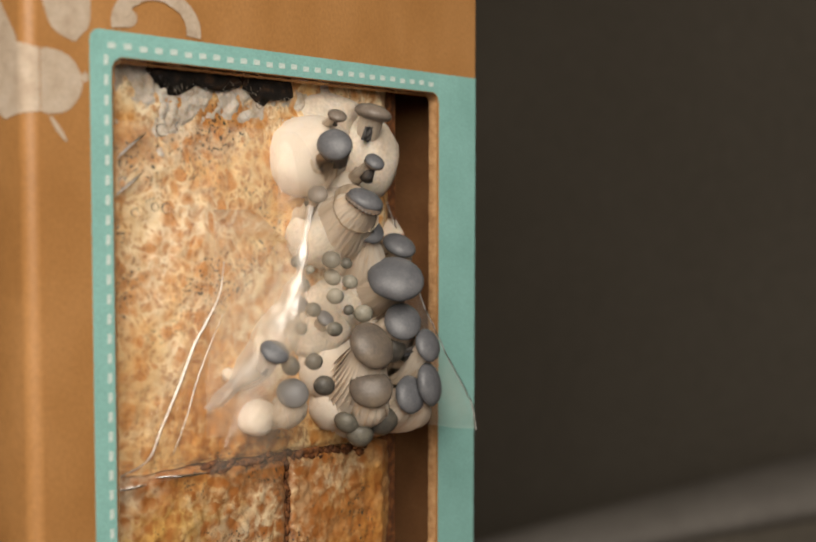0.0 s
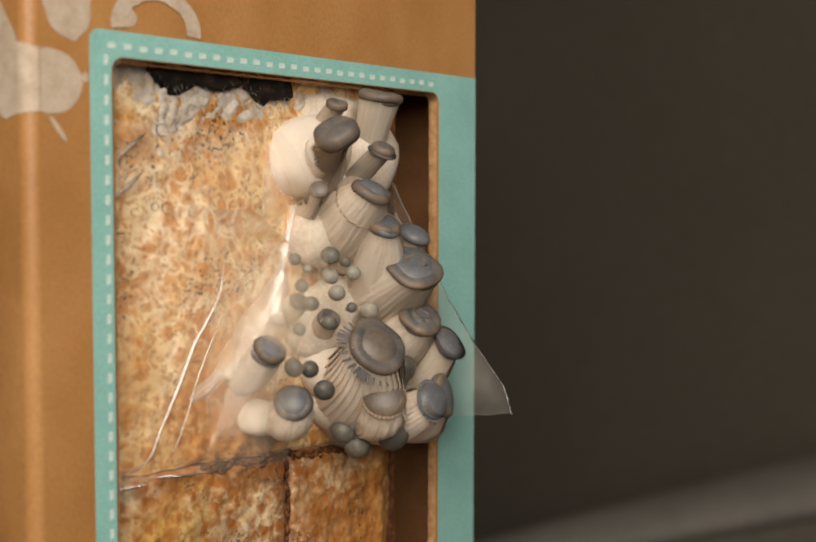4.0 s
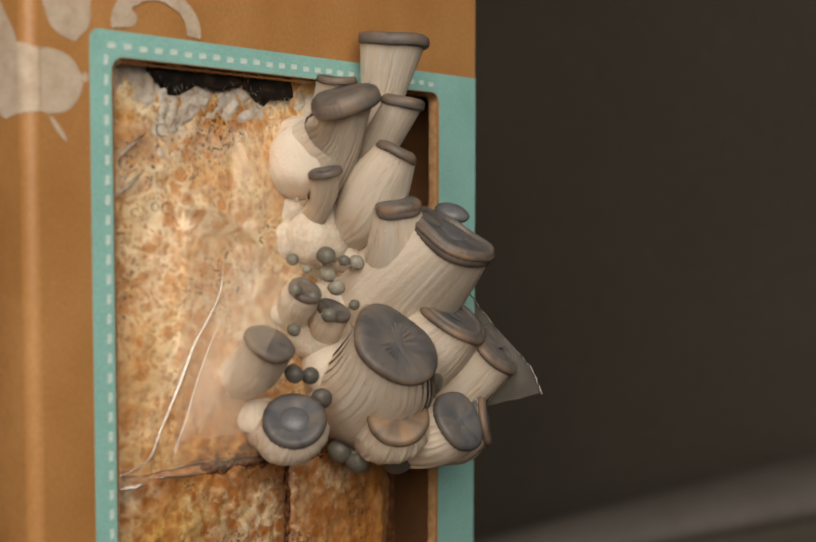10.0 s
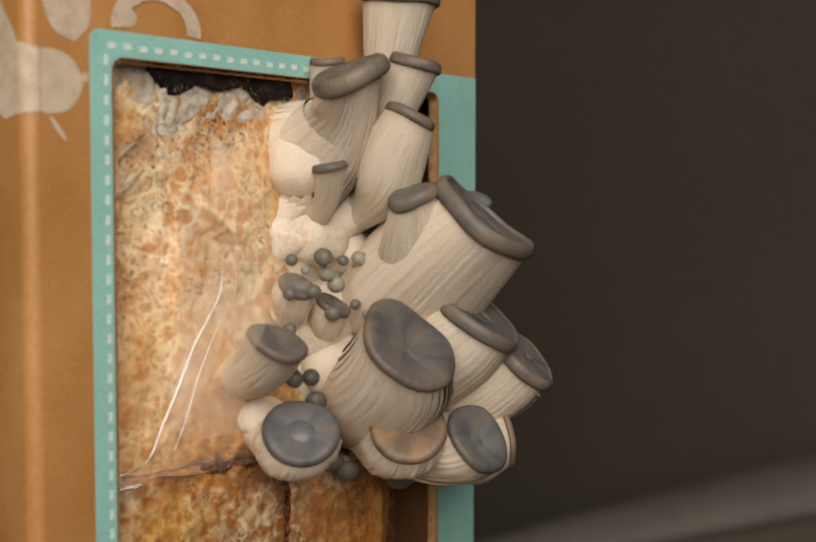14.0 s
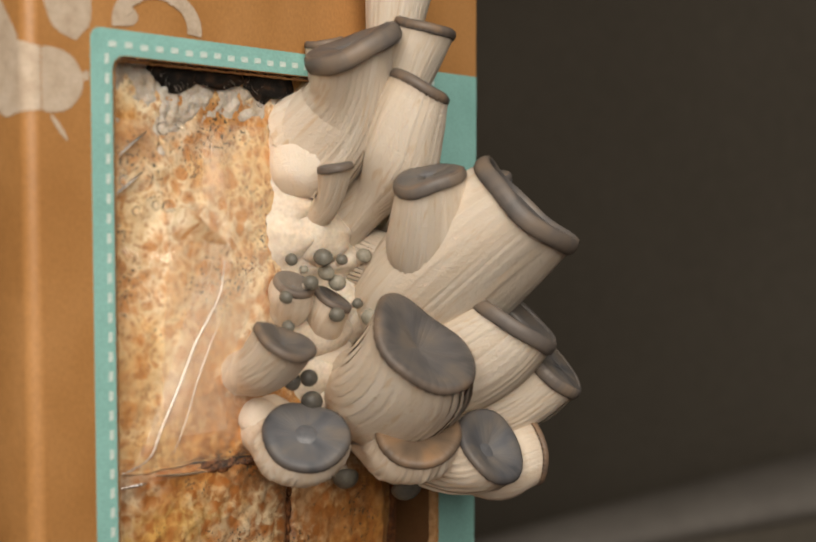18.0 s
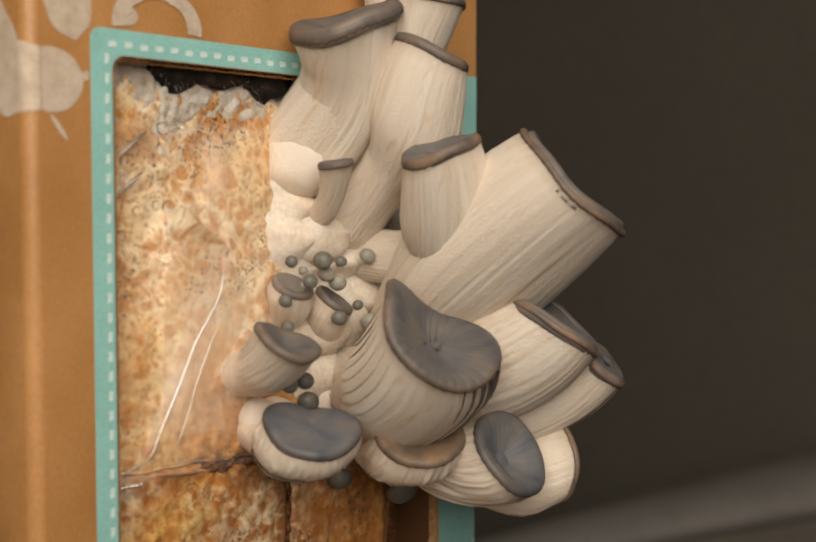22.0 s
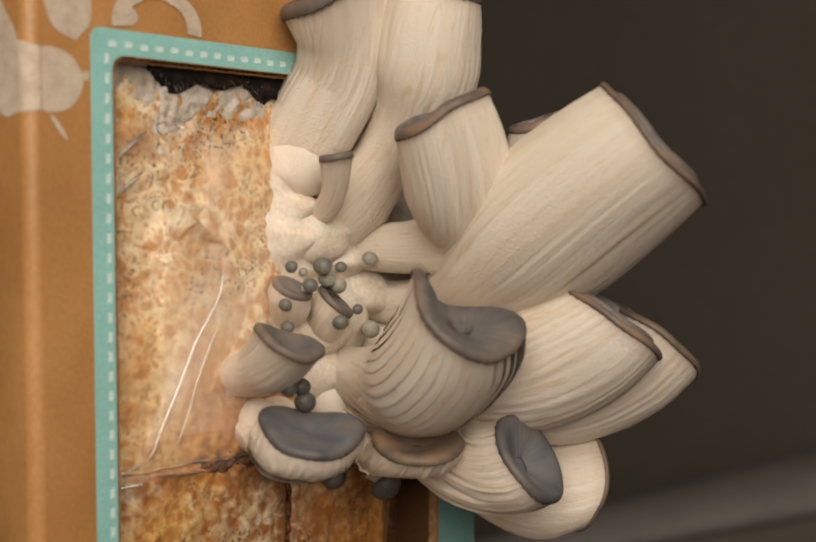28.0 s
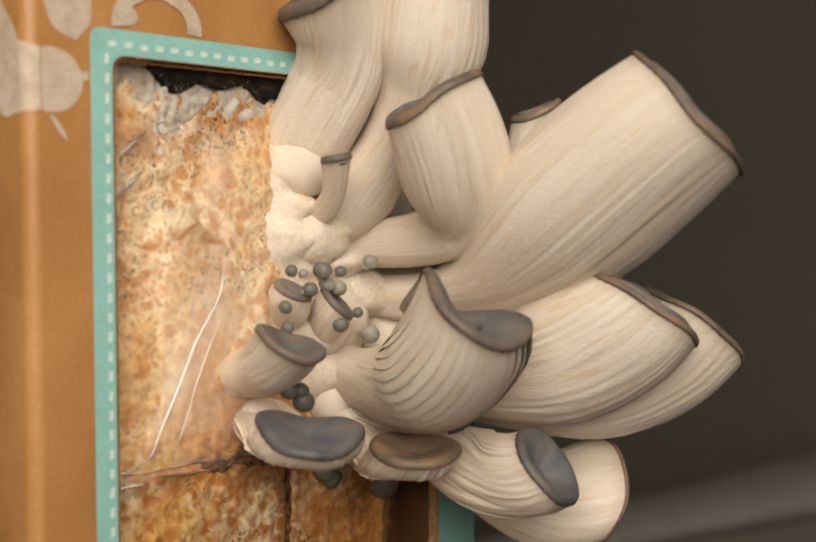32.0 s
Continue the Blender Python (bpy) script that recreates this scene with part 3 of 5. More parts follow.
    rng = random.Random(5)
    verts, nx, nz = [], 260, 105
    for i in range(nx):
        for j in range(nz):
            x, z = -0.004 + 0.085 * i / (nx - 1), 0.138 + 0.0305 * j / (nz - 1)
            low = 0.1475 + 0.010 * min(1, max(0, (x - 0.018) / 0.02))
            k = (z - low) / 0.006 + 1.1 * noise.noise((x * 130, z * 130, 3)) + 0.8 * noise.noise((x * 330, z * 330, 9)) - 1.6 * max(0, noise.noise((x * 90, z * 160, 12)) - 0.05)
            k = max(-1.0, min(1.0, k - 0.9 * max(0, (z - 0.1625) / 0.004) * (x > 0.014)))
            f = max(0.0, k + 0.6)
            y = 0.0057 - 0.0006 * k - f * (0.0005 * abs(noise.noise((x * 300, z * 300, 1))) + 0.0002 * noise.noise((x * 700, z * 700, 6)) + 0.0001 * noise.noise((x * 1700, z * 1700, 2)))
            verts.append((x, y, z))
    piece("mycelium_skin", verts, [q[::-1] for q in grid_faces(nx, nz)], FLUFF, tufts)
    # loose white threads over the black soil
    verts, faces = [], []
    for i in range(60):
        x, z = 0.006 + 0.052 * rng.random(), 0.1668 - 0.0045 * rng.random()
        p, ang, k0 = Vector((x, 0.0036, z)), rng.uniform(-2.6, -0.4), len(verts)
        for k in range(6):
            for dx, dy in ((0.00003, 0), (-0.00002, 0.00003), (-0.00002, -0.00003)):
                verts.append((p.x + dx, p.y + dy, p.z + dx))
            ang += rng.uniform(-0.5, 0.5)
            p = p + Vector((math.cos(ang), rng.uniform(-0.2, 0.2), math.sin(ang))) * 0.0006
        for k in range(5):
            for q in range(3):
                a, b = k0 + k * 3 + q, k0 + k * 3 + (q + 1) % 3
                faces.append((a, b, b + 3, a + 3))
    tagged(piece("mycelium_threads", verts, faces, TUFT, tufts), kind="stuff")
    soil = tagged(new("dark_casing_soil"), "black crumbly soil showing between the tufts", "soil")
    for x, z, rx, rz in ((0.021, 0.1660, 0.007, 0.0040), (0.034, 0.1675, 0.010, 0.0040), (0.052, 0.1665, 0.009, 0.0055)):
        lump_mesh("crumb", [(x, 0.0044, z, rx, 0.0014, rz)], SOIL, soil, seed=x, rough=0.5, sub=3)
    crack = tagged(new("crack_crumbs"), "dark crumbs along the crack of the block", "crumbs", kind="stuff")
    blobs = []
    for i in range(170):
        x = 0.030 + 0.062 * rng.random()
        r = 0.0004 + 0.0009 * rng.random() ** 2
        blobs.append((x, 0.0055, 0.0715 - 0.0060 * x / 0.095 + 0.0012 * rng.gauss(0, 0.6), r * 1.6, r, r))
    # small dark bits that fill the upright seam
    for i in range(110):
        r = 0.0003 + 0.0006 * rng.random() ** 2
        blobs.append((0.0600 + 0.0005 * rng.gauss(0, 0.7), 0.0060, 0.014 + 0.054 * rng.random(), r, r, r * 1.9))
    lump_mesh("crack_bits", blobs, CRUMB, crack, rough=0.4, sub=1)


build_mycelium()


# ---- mushrooms that grow: rigid flakes that slide apart as each one opens ----
# Rows: seconds, rim centre x y z, half width of the rim along its long axis x y z (mm), tilt of the cap (deg)
SPECS = {}
SPECS["A"] = dict(base=(91.3, 8.0, 146.5), width=5.6, grow=(0, -0.6, 0.8), dish=10, flare=2.2, wob=0.05, bend=0.35, lean=0.6, thick=0.5, bulb=0.7, tall=1.0, reach=0.50, root=(85.6, 3.0, 146.3), belly=0.0, rows=[
    (0, 82.2, -5.1, 158.8, 2.9, -3.7, -1.3, 6), (3, 82.2, -7.2, 162.1, 3.8, -4.8, -1, 6),
    (6, 82.2, -9.6, 167.2, 4.7, -6, -1.2, 6), (9, 82.2, -11.9, 175.5, 5.4, -6.7, -0.8, 3),
    (13, 82.2, -14.5, 186.8, 6.2, -7.7, -0.8, 2), (17.5, 82.2, -15.6, 196.8, 6.4, -8, -1, 2),
    (20, 82.2, -15.6, 201.6, 6.6, -8.2, -0.9, 2), (24, 82.2, -15.6, 209.6, 7.3, -9.1, -1, 2),
    (28, 82.2, -16, 216.9, 7.9, -9.8, -1, 2), (32, 82.2, -16, 220.9, 8.3, -10.4, -1, 2),
])
SPECS["B"] = dict(base=(65.2, 8.0, 144.7), width=10.0, grow=(0.25, -0.6, 0.5), dish=22, flare=1.9, wob=0.07, bend=0.4, lean=0.6, thick=0.9, bulb=1.08, tall=1.5, reach=0.75, swell=(0.75, -0.45, 0.42), roll=1.5, root=(64.8, 3.0, 147.7), belly=-0.16, rows=[
    (0, 57, -14.4, 149.6, 2.6, -3.1, 1.1, 67), (3, 57, -14.7, 151.6, 3.4, -4.1, 1.8, 41),
    (6, 57, -16.3, 154.3, 4.2, -5, 1.6, 27), (9, 57, -17.6, 159.1, 4.7, -5.7, 1.6, 17),
    (13, 57, -19.4, 165.2, 5.3, -6.2, 3.1, 14), (17.5, 57, -20.3, 172.2, 6.8, -7.9, 4.3, 13),
    (20, 57, -19.5, 175.9, 8, -9.4, 4.5, 12), (24, 57, -16.5, 182.5, 9, -10.7, 3.2, 9),
    (28, 57, -15.4, 187.4, 8.9, -10.2, 6.8, 6), (32, 57, -15.5, 188.4, 9.3, -10.6, 8.3, 6),
])
SPECS["C"] = dict(base=(74.4, 8.0, 129.7), width=8.6, grow=(0, -0.9, 0.3), dish=15, flare=2.2, wob=0.05, bend=0.5, lean=0.9, thick=0.85, bulb=1.0, tall=1.6, reach=0.50, unfold=(8, 13), swell=(0.65, -0.55, 0.5), roll=1.15, button=0.7, root=(75.3, 3.0, 132.2), belly=-0.1, rows=[
    (0, 66, -16.4, 135.5, 3.4, -4.5, -3, 20), (3, 66.5, -17.5, 137, 3.7, -4.9, -3.2, 17),
    (6, 67.1, -19.7, 140.8, 4, -5.3, -3, 6), (9, 67.6, -24, 145.7, 3.9, -5.1, -2.9, -3),
    (13, 68.4, -28.6, 154.4, 3.4, -4.4, -2.6, -5), (17.5, 69.2, -30.7, 162.3, 4.2, -5.5, -3.6, -3),
    (20, 69.7, -33.1, 166.7, 5, -6.5, -4, -3), (24, 70.5, -34.8, 176.4, 5.9, -7.6, -3.6, -2),
    (28, 71.2, -34.8, 185.9, 7.1, -8.9, -1.9, -2), (32, 72, -35.2, 192, 7.6, -9.5, -0.6, -2),
])
SPECS["D"] = dict(base=(82.5, 8.0, 139.8), width=6.1, grow=(0, -0.7, 0.7), dish=12, flare=2.2, wob=0.05, bend=0.38, lean=0.6, thick=0.5, bulb=1.0, tall=1.0, reach=0.50, root=(77.0, 3.0, 139.7), belly=0.05, rows=[
    (0, 73.7, -13.1, 145.8, 1.4, -1.8, -1.2, 37), (3, 73.7, -15.6, 148.2, 1.7, -2.2, -1.2, 30),
    (6, 73.7, -17.5, 152.1, 2.5, -3.2, -1.3, 9), (9, 73.7, -21.6, 158.5, 3, -3.8, -1, 3),
    (13, 73.7, -26.1, 168.2, 3.6, -4.5, -1.6, 2), (17.5, 73.7, -29.3, 177.7, 4.5, -5.7, -2, 3),
    (20, 73.7, -30.5, 181.8, 5, -6.4, -1.9, 3), (24, 73.7, -31.4, 189.8, 5.9, -7.4, -1.6, 3),
    (28, 73.7, -32.2, 196.1, 6.7, -8.4, -1.6, 3), (32, 73.7, -33, 200.8, 7.1, -8.8, -1.3, 3),
])
SPECS["E"] = dict(base=(71.1, 8.0, 153.7), width=3.7, grow=(0, -0.6, 0.8), dish=8, flare=1.7, wob=0.05, bend=0.38, lean=0.6, thick=0.5, bulb=0.3, tall=1.0, reach=0.50, root=(65.8, 3.0, 153.3), belly=0.0, rows=[
    (0, 62.7, -10, 157.3, 1.4, -1.8, -0.7, 30), (3, 62.7, -10.2, 159.3, 1.8, -2.2, -0.7, 20),
    (6, 62.7, -9.5, 162.1, 2.4, -3.1, -0.7, 17), (9, 62.7, -10.3, 165.3, 3.3, -4, -0.4, 9),
    (13, 62.7, -7.4, 170.1, 2.8, -3.4, -0.1, 6), (17.5, 62.7, -5.6, 175.1, 3.2, -3.9, 0.7, 6),
    (20, 62.7, -4.7, 178, 3.1, -3.8, 0.4, 6), (24, 62.7, -3.4, 181.1, 3.2, -3.9, 0.4, 6),
    (28, 62.7, -2.9, 182.3, 3.4, -4.2, 0.5, 6), (32, 62.7, -2.9, 182.6, 3.4, -4.2, 0.5, 6),
])
SPECS["F"] = dict(base=(64.0, 8.0, 136.4), width=2.8, grow=(0.1, -0.8, -0.2), dish=5, flare=2.6, wob=0.02, bend=0.6, lean=0.6, thick=0.5, bulb=0.1, tall=1.0, reach=0.50, model=5, root=(58.9, 3.0, 136.4), belly=0.0, rows=[
    (0, 55.8, -9.7, 137.3, 1.5, -1.8, 0.7, 64), (3, 55.8, -9.8, 138.1, 1.6, -1.9, 0.7, 64),
    (6, 55.8, -10.5, 140, 2.1, -2.5, 0.7, 37), (9, 55.8, -11.9, 142, 2.6, -3.1, 0.7, 17),
    (13, 55.8, -13.3, 144.2, 2.7, -3.3, 0.8, 6), (17.5, 55.8, -15.3, 143.5, 2.8, -3.4, 0.7, 7),
    (20, 55.8, -15.6, 143.7, 2.8, -3.4, 0.6, 7), (24, 55.8, -15.6, 145.4, 2.8, -3.3, 0.7, 5),
    (28, 55.8, -15.7, 146.2, 2.7, -3.2, 0.7, 3), (32, 55.8, -15.7, 145.9, 2.5, -3, 0.7, 3),
])
SPECS["G"] = dict(base=(83.5, 8.0, 121.9), width=7.6, grow=(0, -1, 0), dish=22, flare=2.4, wob=0.05, bend=0.85, lean=0.9, thick=0.5, bulb=1.0, tall=1.0, join=0.48, roll=1.2, root=(78.0, 3.0, 122.2), belly=0.25, rows=[
    (0, 74.7, -9.9, 127.6, 2.3, -3.1, -1.9, 37), (3, 73.5, -16.4, 128.9, 2.8, -3.6, -1.9, 30),
    (6, 72.3, -17.9, 130.2, 3.4, -4.4, -1.6, 27), (9, 71.1, -22.2, 133.3, 4, -5, -0.3, 17),
    (13, 69.5, -28.3, 136.4, 3.9, -4.5, 2.2, 12), (17.5, 67.6, -35.4, 139.8, 5.4, -6.4, 2.1, 14),
    (20, 66.6, -39, 144.8, 5.6, -6.7, 2.5, 13), (24, 65, -42.1, 150, 6.8, -8, 3.8, 6),
    (28, 63.4, -43, 156.1, 7.4, -8.6, 5.2, 2), (32, 61.7, -41.7, 159.6, 7.5, -8.7, 6, 2),
])
SPECS["H"] = dict(base=(91.2, 8.0, 109.4), width=7.1, grow=(0.0, -1, -0.05), dish=22, flare=1.75, wob=0.05, bend=0.42, lean=1.0, thick=0.5, bulb=1.0, tall=1.0, roll=0.65, root=(85.6, 3.0, 110.0), belly=0.3, rows=[
    (0, 82.2, -13.2, 114.3, 4.2, -5.4, -1.6, 49), (3, 82.5, -17.6, 116.8, 5, -6.5, -3, 38),
    (6, 82.9, -22.8, 121.2, 5.7, -7.4, -4.2, 27), (9, 83.3, -28.9, 125.2, 6.2, -8.1, -5.3, 16),
    (13, 83.8, -38.2, 130.4, 6.6, -8.9, -8.5, 10), (17.5, 84.3, -51.8, 133.5, 6.6, -9.1, -10.2, 7),
    (20, 84.7, -58.9, 136.2, 7, -9.7, -11.5, 6), (24, 85.2, -72.8, 142.3, 6.9, -9.8, -12.8, 4),
    (28, 85.7, -86.5, 147.9, 6.9, -9.7, -13.4, 2), (32, 86.2, -94.7, 154.6, 7, -9.9, -13.3, 2),
])
SPECS["H2"] = dict(base=(101.6, 8.0, 114.9), width=6.1, grow=(0.1, -0.9, 0.3), dish=15, flare=1.7, wob=0.05, bend=0.38, lean=0.6, thick=0.5, bulb=0.7, tall=1.0, root=(95.7, 3.0, 115.4), belly=0.2, rows=[
    (0, 92.1, -6.1, 122.9, 2.6, -3.3, -1.7, 30), (3, 93.5, -8.4, 125.2, 2.6, -3.4, -2, 24),
    (6, 94.8, -13.8, 127.6, 2.6, -3.4, -1.7, 17), (9, 96.1, -19.5, 131.2, 2.9, -3.6, -1.4, 17),
    (13, 97.8, -26.2, 134.4, 2.8, -3.6, -1, 17), (17.5, 99.8, -32, 140.8, 3.5, -4.3, 0.4, 17),
    (20, 100.9, -35.1, 144.6, 3.8, -4.6, 0.7, 14), (24, 102.6, -38.7, 150.3, 3.9, -4.6, 2.3, 12),
    (28, 104.4, -42.7, 155.9, 4.5, -5.3, 2.4, 6), (32, 106.1, -42, 159.1, 4.4, -5.2, 2.8, 5),
])
SPECS["I"] = dict(base=(94.6, 8.0, 99.9), width=9.3, grow=(0.0, -1, 0.0), dish=22, flare=1.5, wob=0.05, bend=0.4, lean=1.0, thick=0.5, bulb=0.8, tall=1.0, roll=0.8, root=(88.9, 3.0, 100.7), belly=0.42, rows=[
    (0, 85.4, -12.9, 102.7, 2.7, -3.6, -2.7, 49), (3, 86.7, -16.6, 103.9, 3.4, -4.5, -3.1, 41),
    (6, 88.1, -20.7, 103.9, 4, -5.3, -4, 30), (9, 89.4, -25.4, 104.1, 4.7, -6.2, -4.8, 20),
    (13, 91.1, -32.8, 104.5, 5.5, -7.4, -6.1, 16), (17.5, 93.1, -43.2, 104.9, 6, -8.1, -6.9, 10),
    (20, 94.2, -48.7, 104.9, 6.9, -9.2, -7.4, 8), (24, 95.9, -62.8, 104.9, 6.1, -8.3, -8.2, 6),
    (28, 97.7, -71, 106.2, 7.1, -9.6, -9, 3), (32, 99.4, -78.6, 110.3, 7.8, -10.5, -9.1, 2),
])
SPECS["J"] = dict(base=(99.2, 8.0, 92.9), width=7.0, grow=(0.05, -1, -0.05), dish=25, flare=0.95, wob=0.05, bend=0.45, lean=1.0, thick=0.5, bulb=0.8, tall=1.0, roll=0.8, root=(93.4, 3.0, 93.9), belly=0.3, rows=[
    (0, 89.9, -17.7, 96.3, 1.1, -1.7, -4, 33), (3, 92.9, -20.8, 96.5, 1.8, -2.6, -4.2, 30),
    (6, 95.9, -25.8, 97.6, 2.2, -3.1, -4.4, 27), (9, 98.9, -31.6, 96.2, 2.9, -4, -5.3, 24),
    (13, 102.9, -39.4, 93.7, 3.6, -5, -6.2, 19), (17.5, 107.4, -46.4, 90.3, 3.6, -5, -6.1, 17),
    (20, 109.9, -52.2, 90.9, 3.6, -4.9, -5.8, 16), (24, 113.9, -65.6, 94.4, 3.5, -4.8, -5.7, 10),
    (28, 117.9, -71.4, 99.2, 6.1, -8.4, -9.8, -7), (32, 121.9, -79.6, 102.9, 6.9, -9.6, -10.7, -9),
])
SPECS["K"] = dict(base=(78.5, 8.0, 90.4), width=10.4, grow=(-0.05, -0.95, 0.0), dish=8, flare=1.35, wob=0.2, bend=0.4, lean=1.0, thick=0.5, bulb=1.0, tall=1.0, reach=1.05, phase=1.57, model=7, root=(73.1, 3.0, 91.4), belly=0.12, rows=[
    (0, 69.9, -15.2, 97.8, 2.2, -3.1, -4.7, 49), (3, 68.6, -18.4, 98.5, 3.5, -4.8, -5.5, 43),
    (6, 67.2, -21.1, 98.8, 4.1, -5.7, -6.8, 37), (9, 65.9, -25.9, 99.8, 5.1, -7, -7.2, 33),
    (13, 64.2, -32.2, 100.6, 5.7, -7.9, -8.5, 31), (17.5, 62.2, -38.5, 101.3, 6.4, -8.8, -9.6, 24),
    (20, 61.1, -41.9, 102.1, 7.3, -10, -10.3, 18), (24, 59.4, -47, 106.5, 8, -10.7, -9, 7),
    (28, 57.6, -53.3, 108.8, 7.7, -10.3, -7.4, -2), (32, 55.9, -57.2, 109.8, 7.5, -9.9, -6.7, -11),
])
SPECS["L"] = dict(base=(80.2, 8.0, 79.0), width=6.7, grow=(0.05, -0.9, -0.25), dish=9, flare=0.95, wob=0.05, bend=0.5, lean=1.0, thick=0.5, bulb=1.2, tall=1.0, model=5, root=(74.7, 3.0, 80.3), belly=0.08, rows=[
    (0, 71.5, -13.8, 86.3, 3.3, -4.1, -0.7, 68), (3, 71.1, -18.3, 85, 3.8, -4.7, -0.8, 62),
    (6, 70.7, -19.9, 82.9, 4.5, -5.6, -0.9, 53), (9, 70.4, -23.1, 80.6, 5, -6.2, -0.9, 49),
    (13, 69.9, -27, 78, 5.7, -7.1, -1, 49), (17.5, 69.3, -31, 77, 6.6, -8.2, -1, 41),
    (20, 69, -31.9, 76.7, 6.9, -8.6, -1.2, 35), (24, 68.5, -32.3, 76.1, 7.1, -8.8, -1.2, 22),
    (28, 68, -32.2, 74.8, 7.2, -8.9, -0.9, 13), (32, 67.5, -31.8, 73, 7.1, -8.8, -0.6, 8),
])
SPECS["M"] = dict(base=(51.1, 8.0, 79.0), width=8.4, grow=(-0.1, -0.9, -0.2), dish=8, flare=0.95, wob=0.2, bend=0.5, lean=1.0, thick=0.5, bulb=0.65, tall=1.0, reach=1.05, phase=1.57, model=5, root=(46.3, 3.0, 80.3), belly=0.1, rows=[
    (0, 43.4, -12.8, 88.6, 2.2, -2.8, -1, 72), (3, 43, -13.1, 87.1, 2.7, -3.4, -0.9, 58),
    (6, 42.6, -14.3, 85.7, 3.6, -4.5, -1.1, 58), (9, 42.3, -14.1, 83.5, 4.3, -5.4, -0.9, 49),
    (13, 41.8, -16.7, 80.6, 5.4, -6.7, -1.5, 44), (17.5, 41.2, -19, 79.3, 6.2, -7.9, -2.3, 37),
    (20, 40.9, -20.7, 80.6, 6.7, -8.4, -2.5, 24), (24, 40.4, -22.1, 82.3, 7.5, -9.4, -2.3, 13),
    (28, 39.9, -22.2, 81.9, 7.7, -9.6, -2.2, 9), (32, 39.4, -22.1, 81.5, 7.9, -9.9, -2, 5),
])
SPECS["N"] = dict(base=(94.6, 8.0, 81.3), width=8.7, grow=(0.05, -1, -0.15), dish=18, flare=0.95, wob=0.05, bend=0.5, lean=1.0, thick=0.5, bulb=0.8, tall=1.0, model=5, root=(88.9, 3.0, 82.5), belly=0.1, rows=[
    (0, 85.4, -15.2, 83.1, 0.8, -1.5, -4.8, 38), (3, 85.4, -23.1, 82.7, 1.2, -1.9, -5.4, 37),
    (6, 85.4, -24.1, 81.8, 1.8, -2.8, -5.8, 37), (9, 85.4, -30, 79, 2.5, -3.7, -6.7, 33),
    (13, 85.4, -37.4, 74.8, 3.2, -4.7, -7.3, 33), (17.5, 85.4, -42.2, 72.4, 3.8, -5.5, -7.8, 33),
    (20, 85.4, -45.1, 71.7, 4, -5.7, -8.8, 31), (24, 85.4, -52.1, 71, 4.4, -6.3, -9.4, 27),
    (28, 85.4, -54.6, 70.7, 4.1, -6, -9.9, 22), (32, 85.4, -59.8, 69.5, 3.9, -5.7, -8.5, 19),
])
SPECS["O"] = dict(base=(99.2, 8.0, 80.7), width=7.3, grow=(0.08, -1, -0.1), dish=20, flare=0.95, wob=0.05, bend=0.45, lean=1.0, thick=0.5, bulb=0.8, tall=1.0, roll=0.8, root=(93.4, 3.0, 81.9), belly=0.25, rows=[
    (0, 89.9, -18, 85.7, 0.3, -0.9, -5.4, 24), (3, 92.7, -20.4, 83.2, 0.5, -1.3, -6.7, 20),
    (6, 95.5, -22.6, 81.2, 0.7, -1.5, -7.1, 12), (9, 98.3, -28.7, 77.5, 0.5, -1.3, -7.4, 6),
    (13, 102.1, -33.2, 71.9, 0.3, -1.2, -8.1, -12), (17.5, 106.3, -39.4, 67.7, 0.4, -1.3, -8.9, -24),
    (20, 108.6, -42.8, 65.9, 0.3, -1.3, -9.9, -27), (24, 112.4, -47.5, 63.6, -0.9, -0, -12.2, -30),
    (28, 116.1, -49, 59.5, -1.8, 0.9, -13.7, -30), (32, 119.9, -52.4, 56, -2.2, 1.3, -14.2, -30),
])
SPECS["R"] = dict(base=(41.1, 8.0, 91.6), width=6.1, grow=(-0.1, -0.9, 0.1), dish=10, flare=1.3, wob=0.05, bend=0.38, lean=1.0, thick=0.5, bulb=0.3, tall=1.0, model=5, root=(36.6, 3.0, 92.6), belly=0.06, rows=[
    (0, 33.8, -16.1, 99.8, 1.7, -2.3, -1.8, 37), (3, 33.8, -15, 100.3, 2, -2.7, -2.5, 33),
    (6, 33.8, -14.3, 101.2, 2.5, -3.4, -3.3, 30), (9, 33.8, -14.1, 101.6, 2.9, -3.9, -3.1, 25),
    (13, 33.8, -16.3, 102.1, 3.9, -5.1, -3.1, 17), (17.5, 33.8, -18.9, 102.3, 4.1, -5.4, -3.5, 9),
    (20, 33.8, -19.5, 102, 4.3, -5.7, -3.8, 7), (24, 33.8, -20.2, 102.4, 4.5, -5.9, -3.5, 5),
    (28, 33.8, -20.5, 102.2, 4.8, -6.2, -3.4, 3), (32, 33.8, -20.9, 101.9, 4.8, -6.2, -3.5, 3),
])
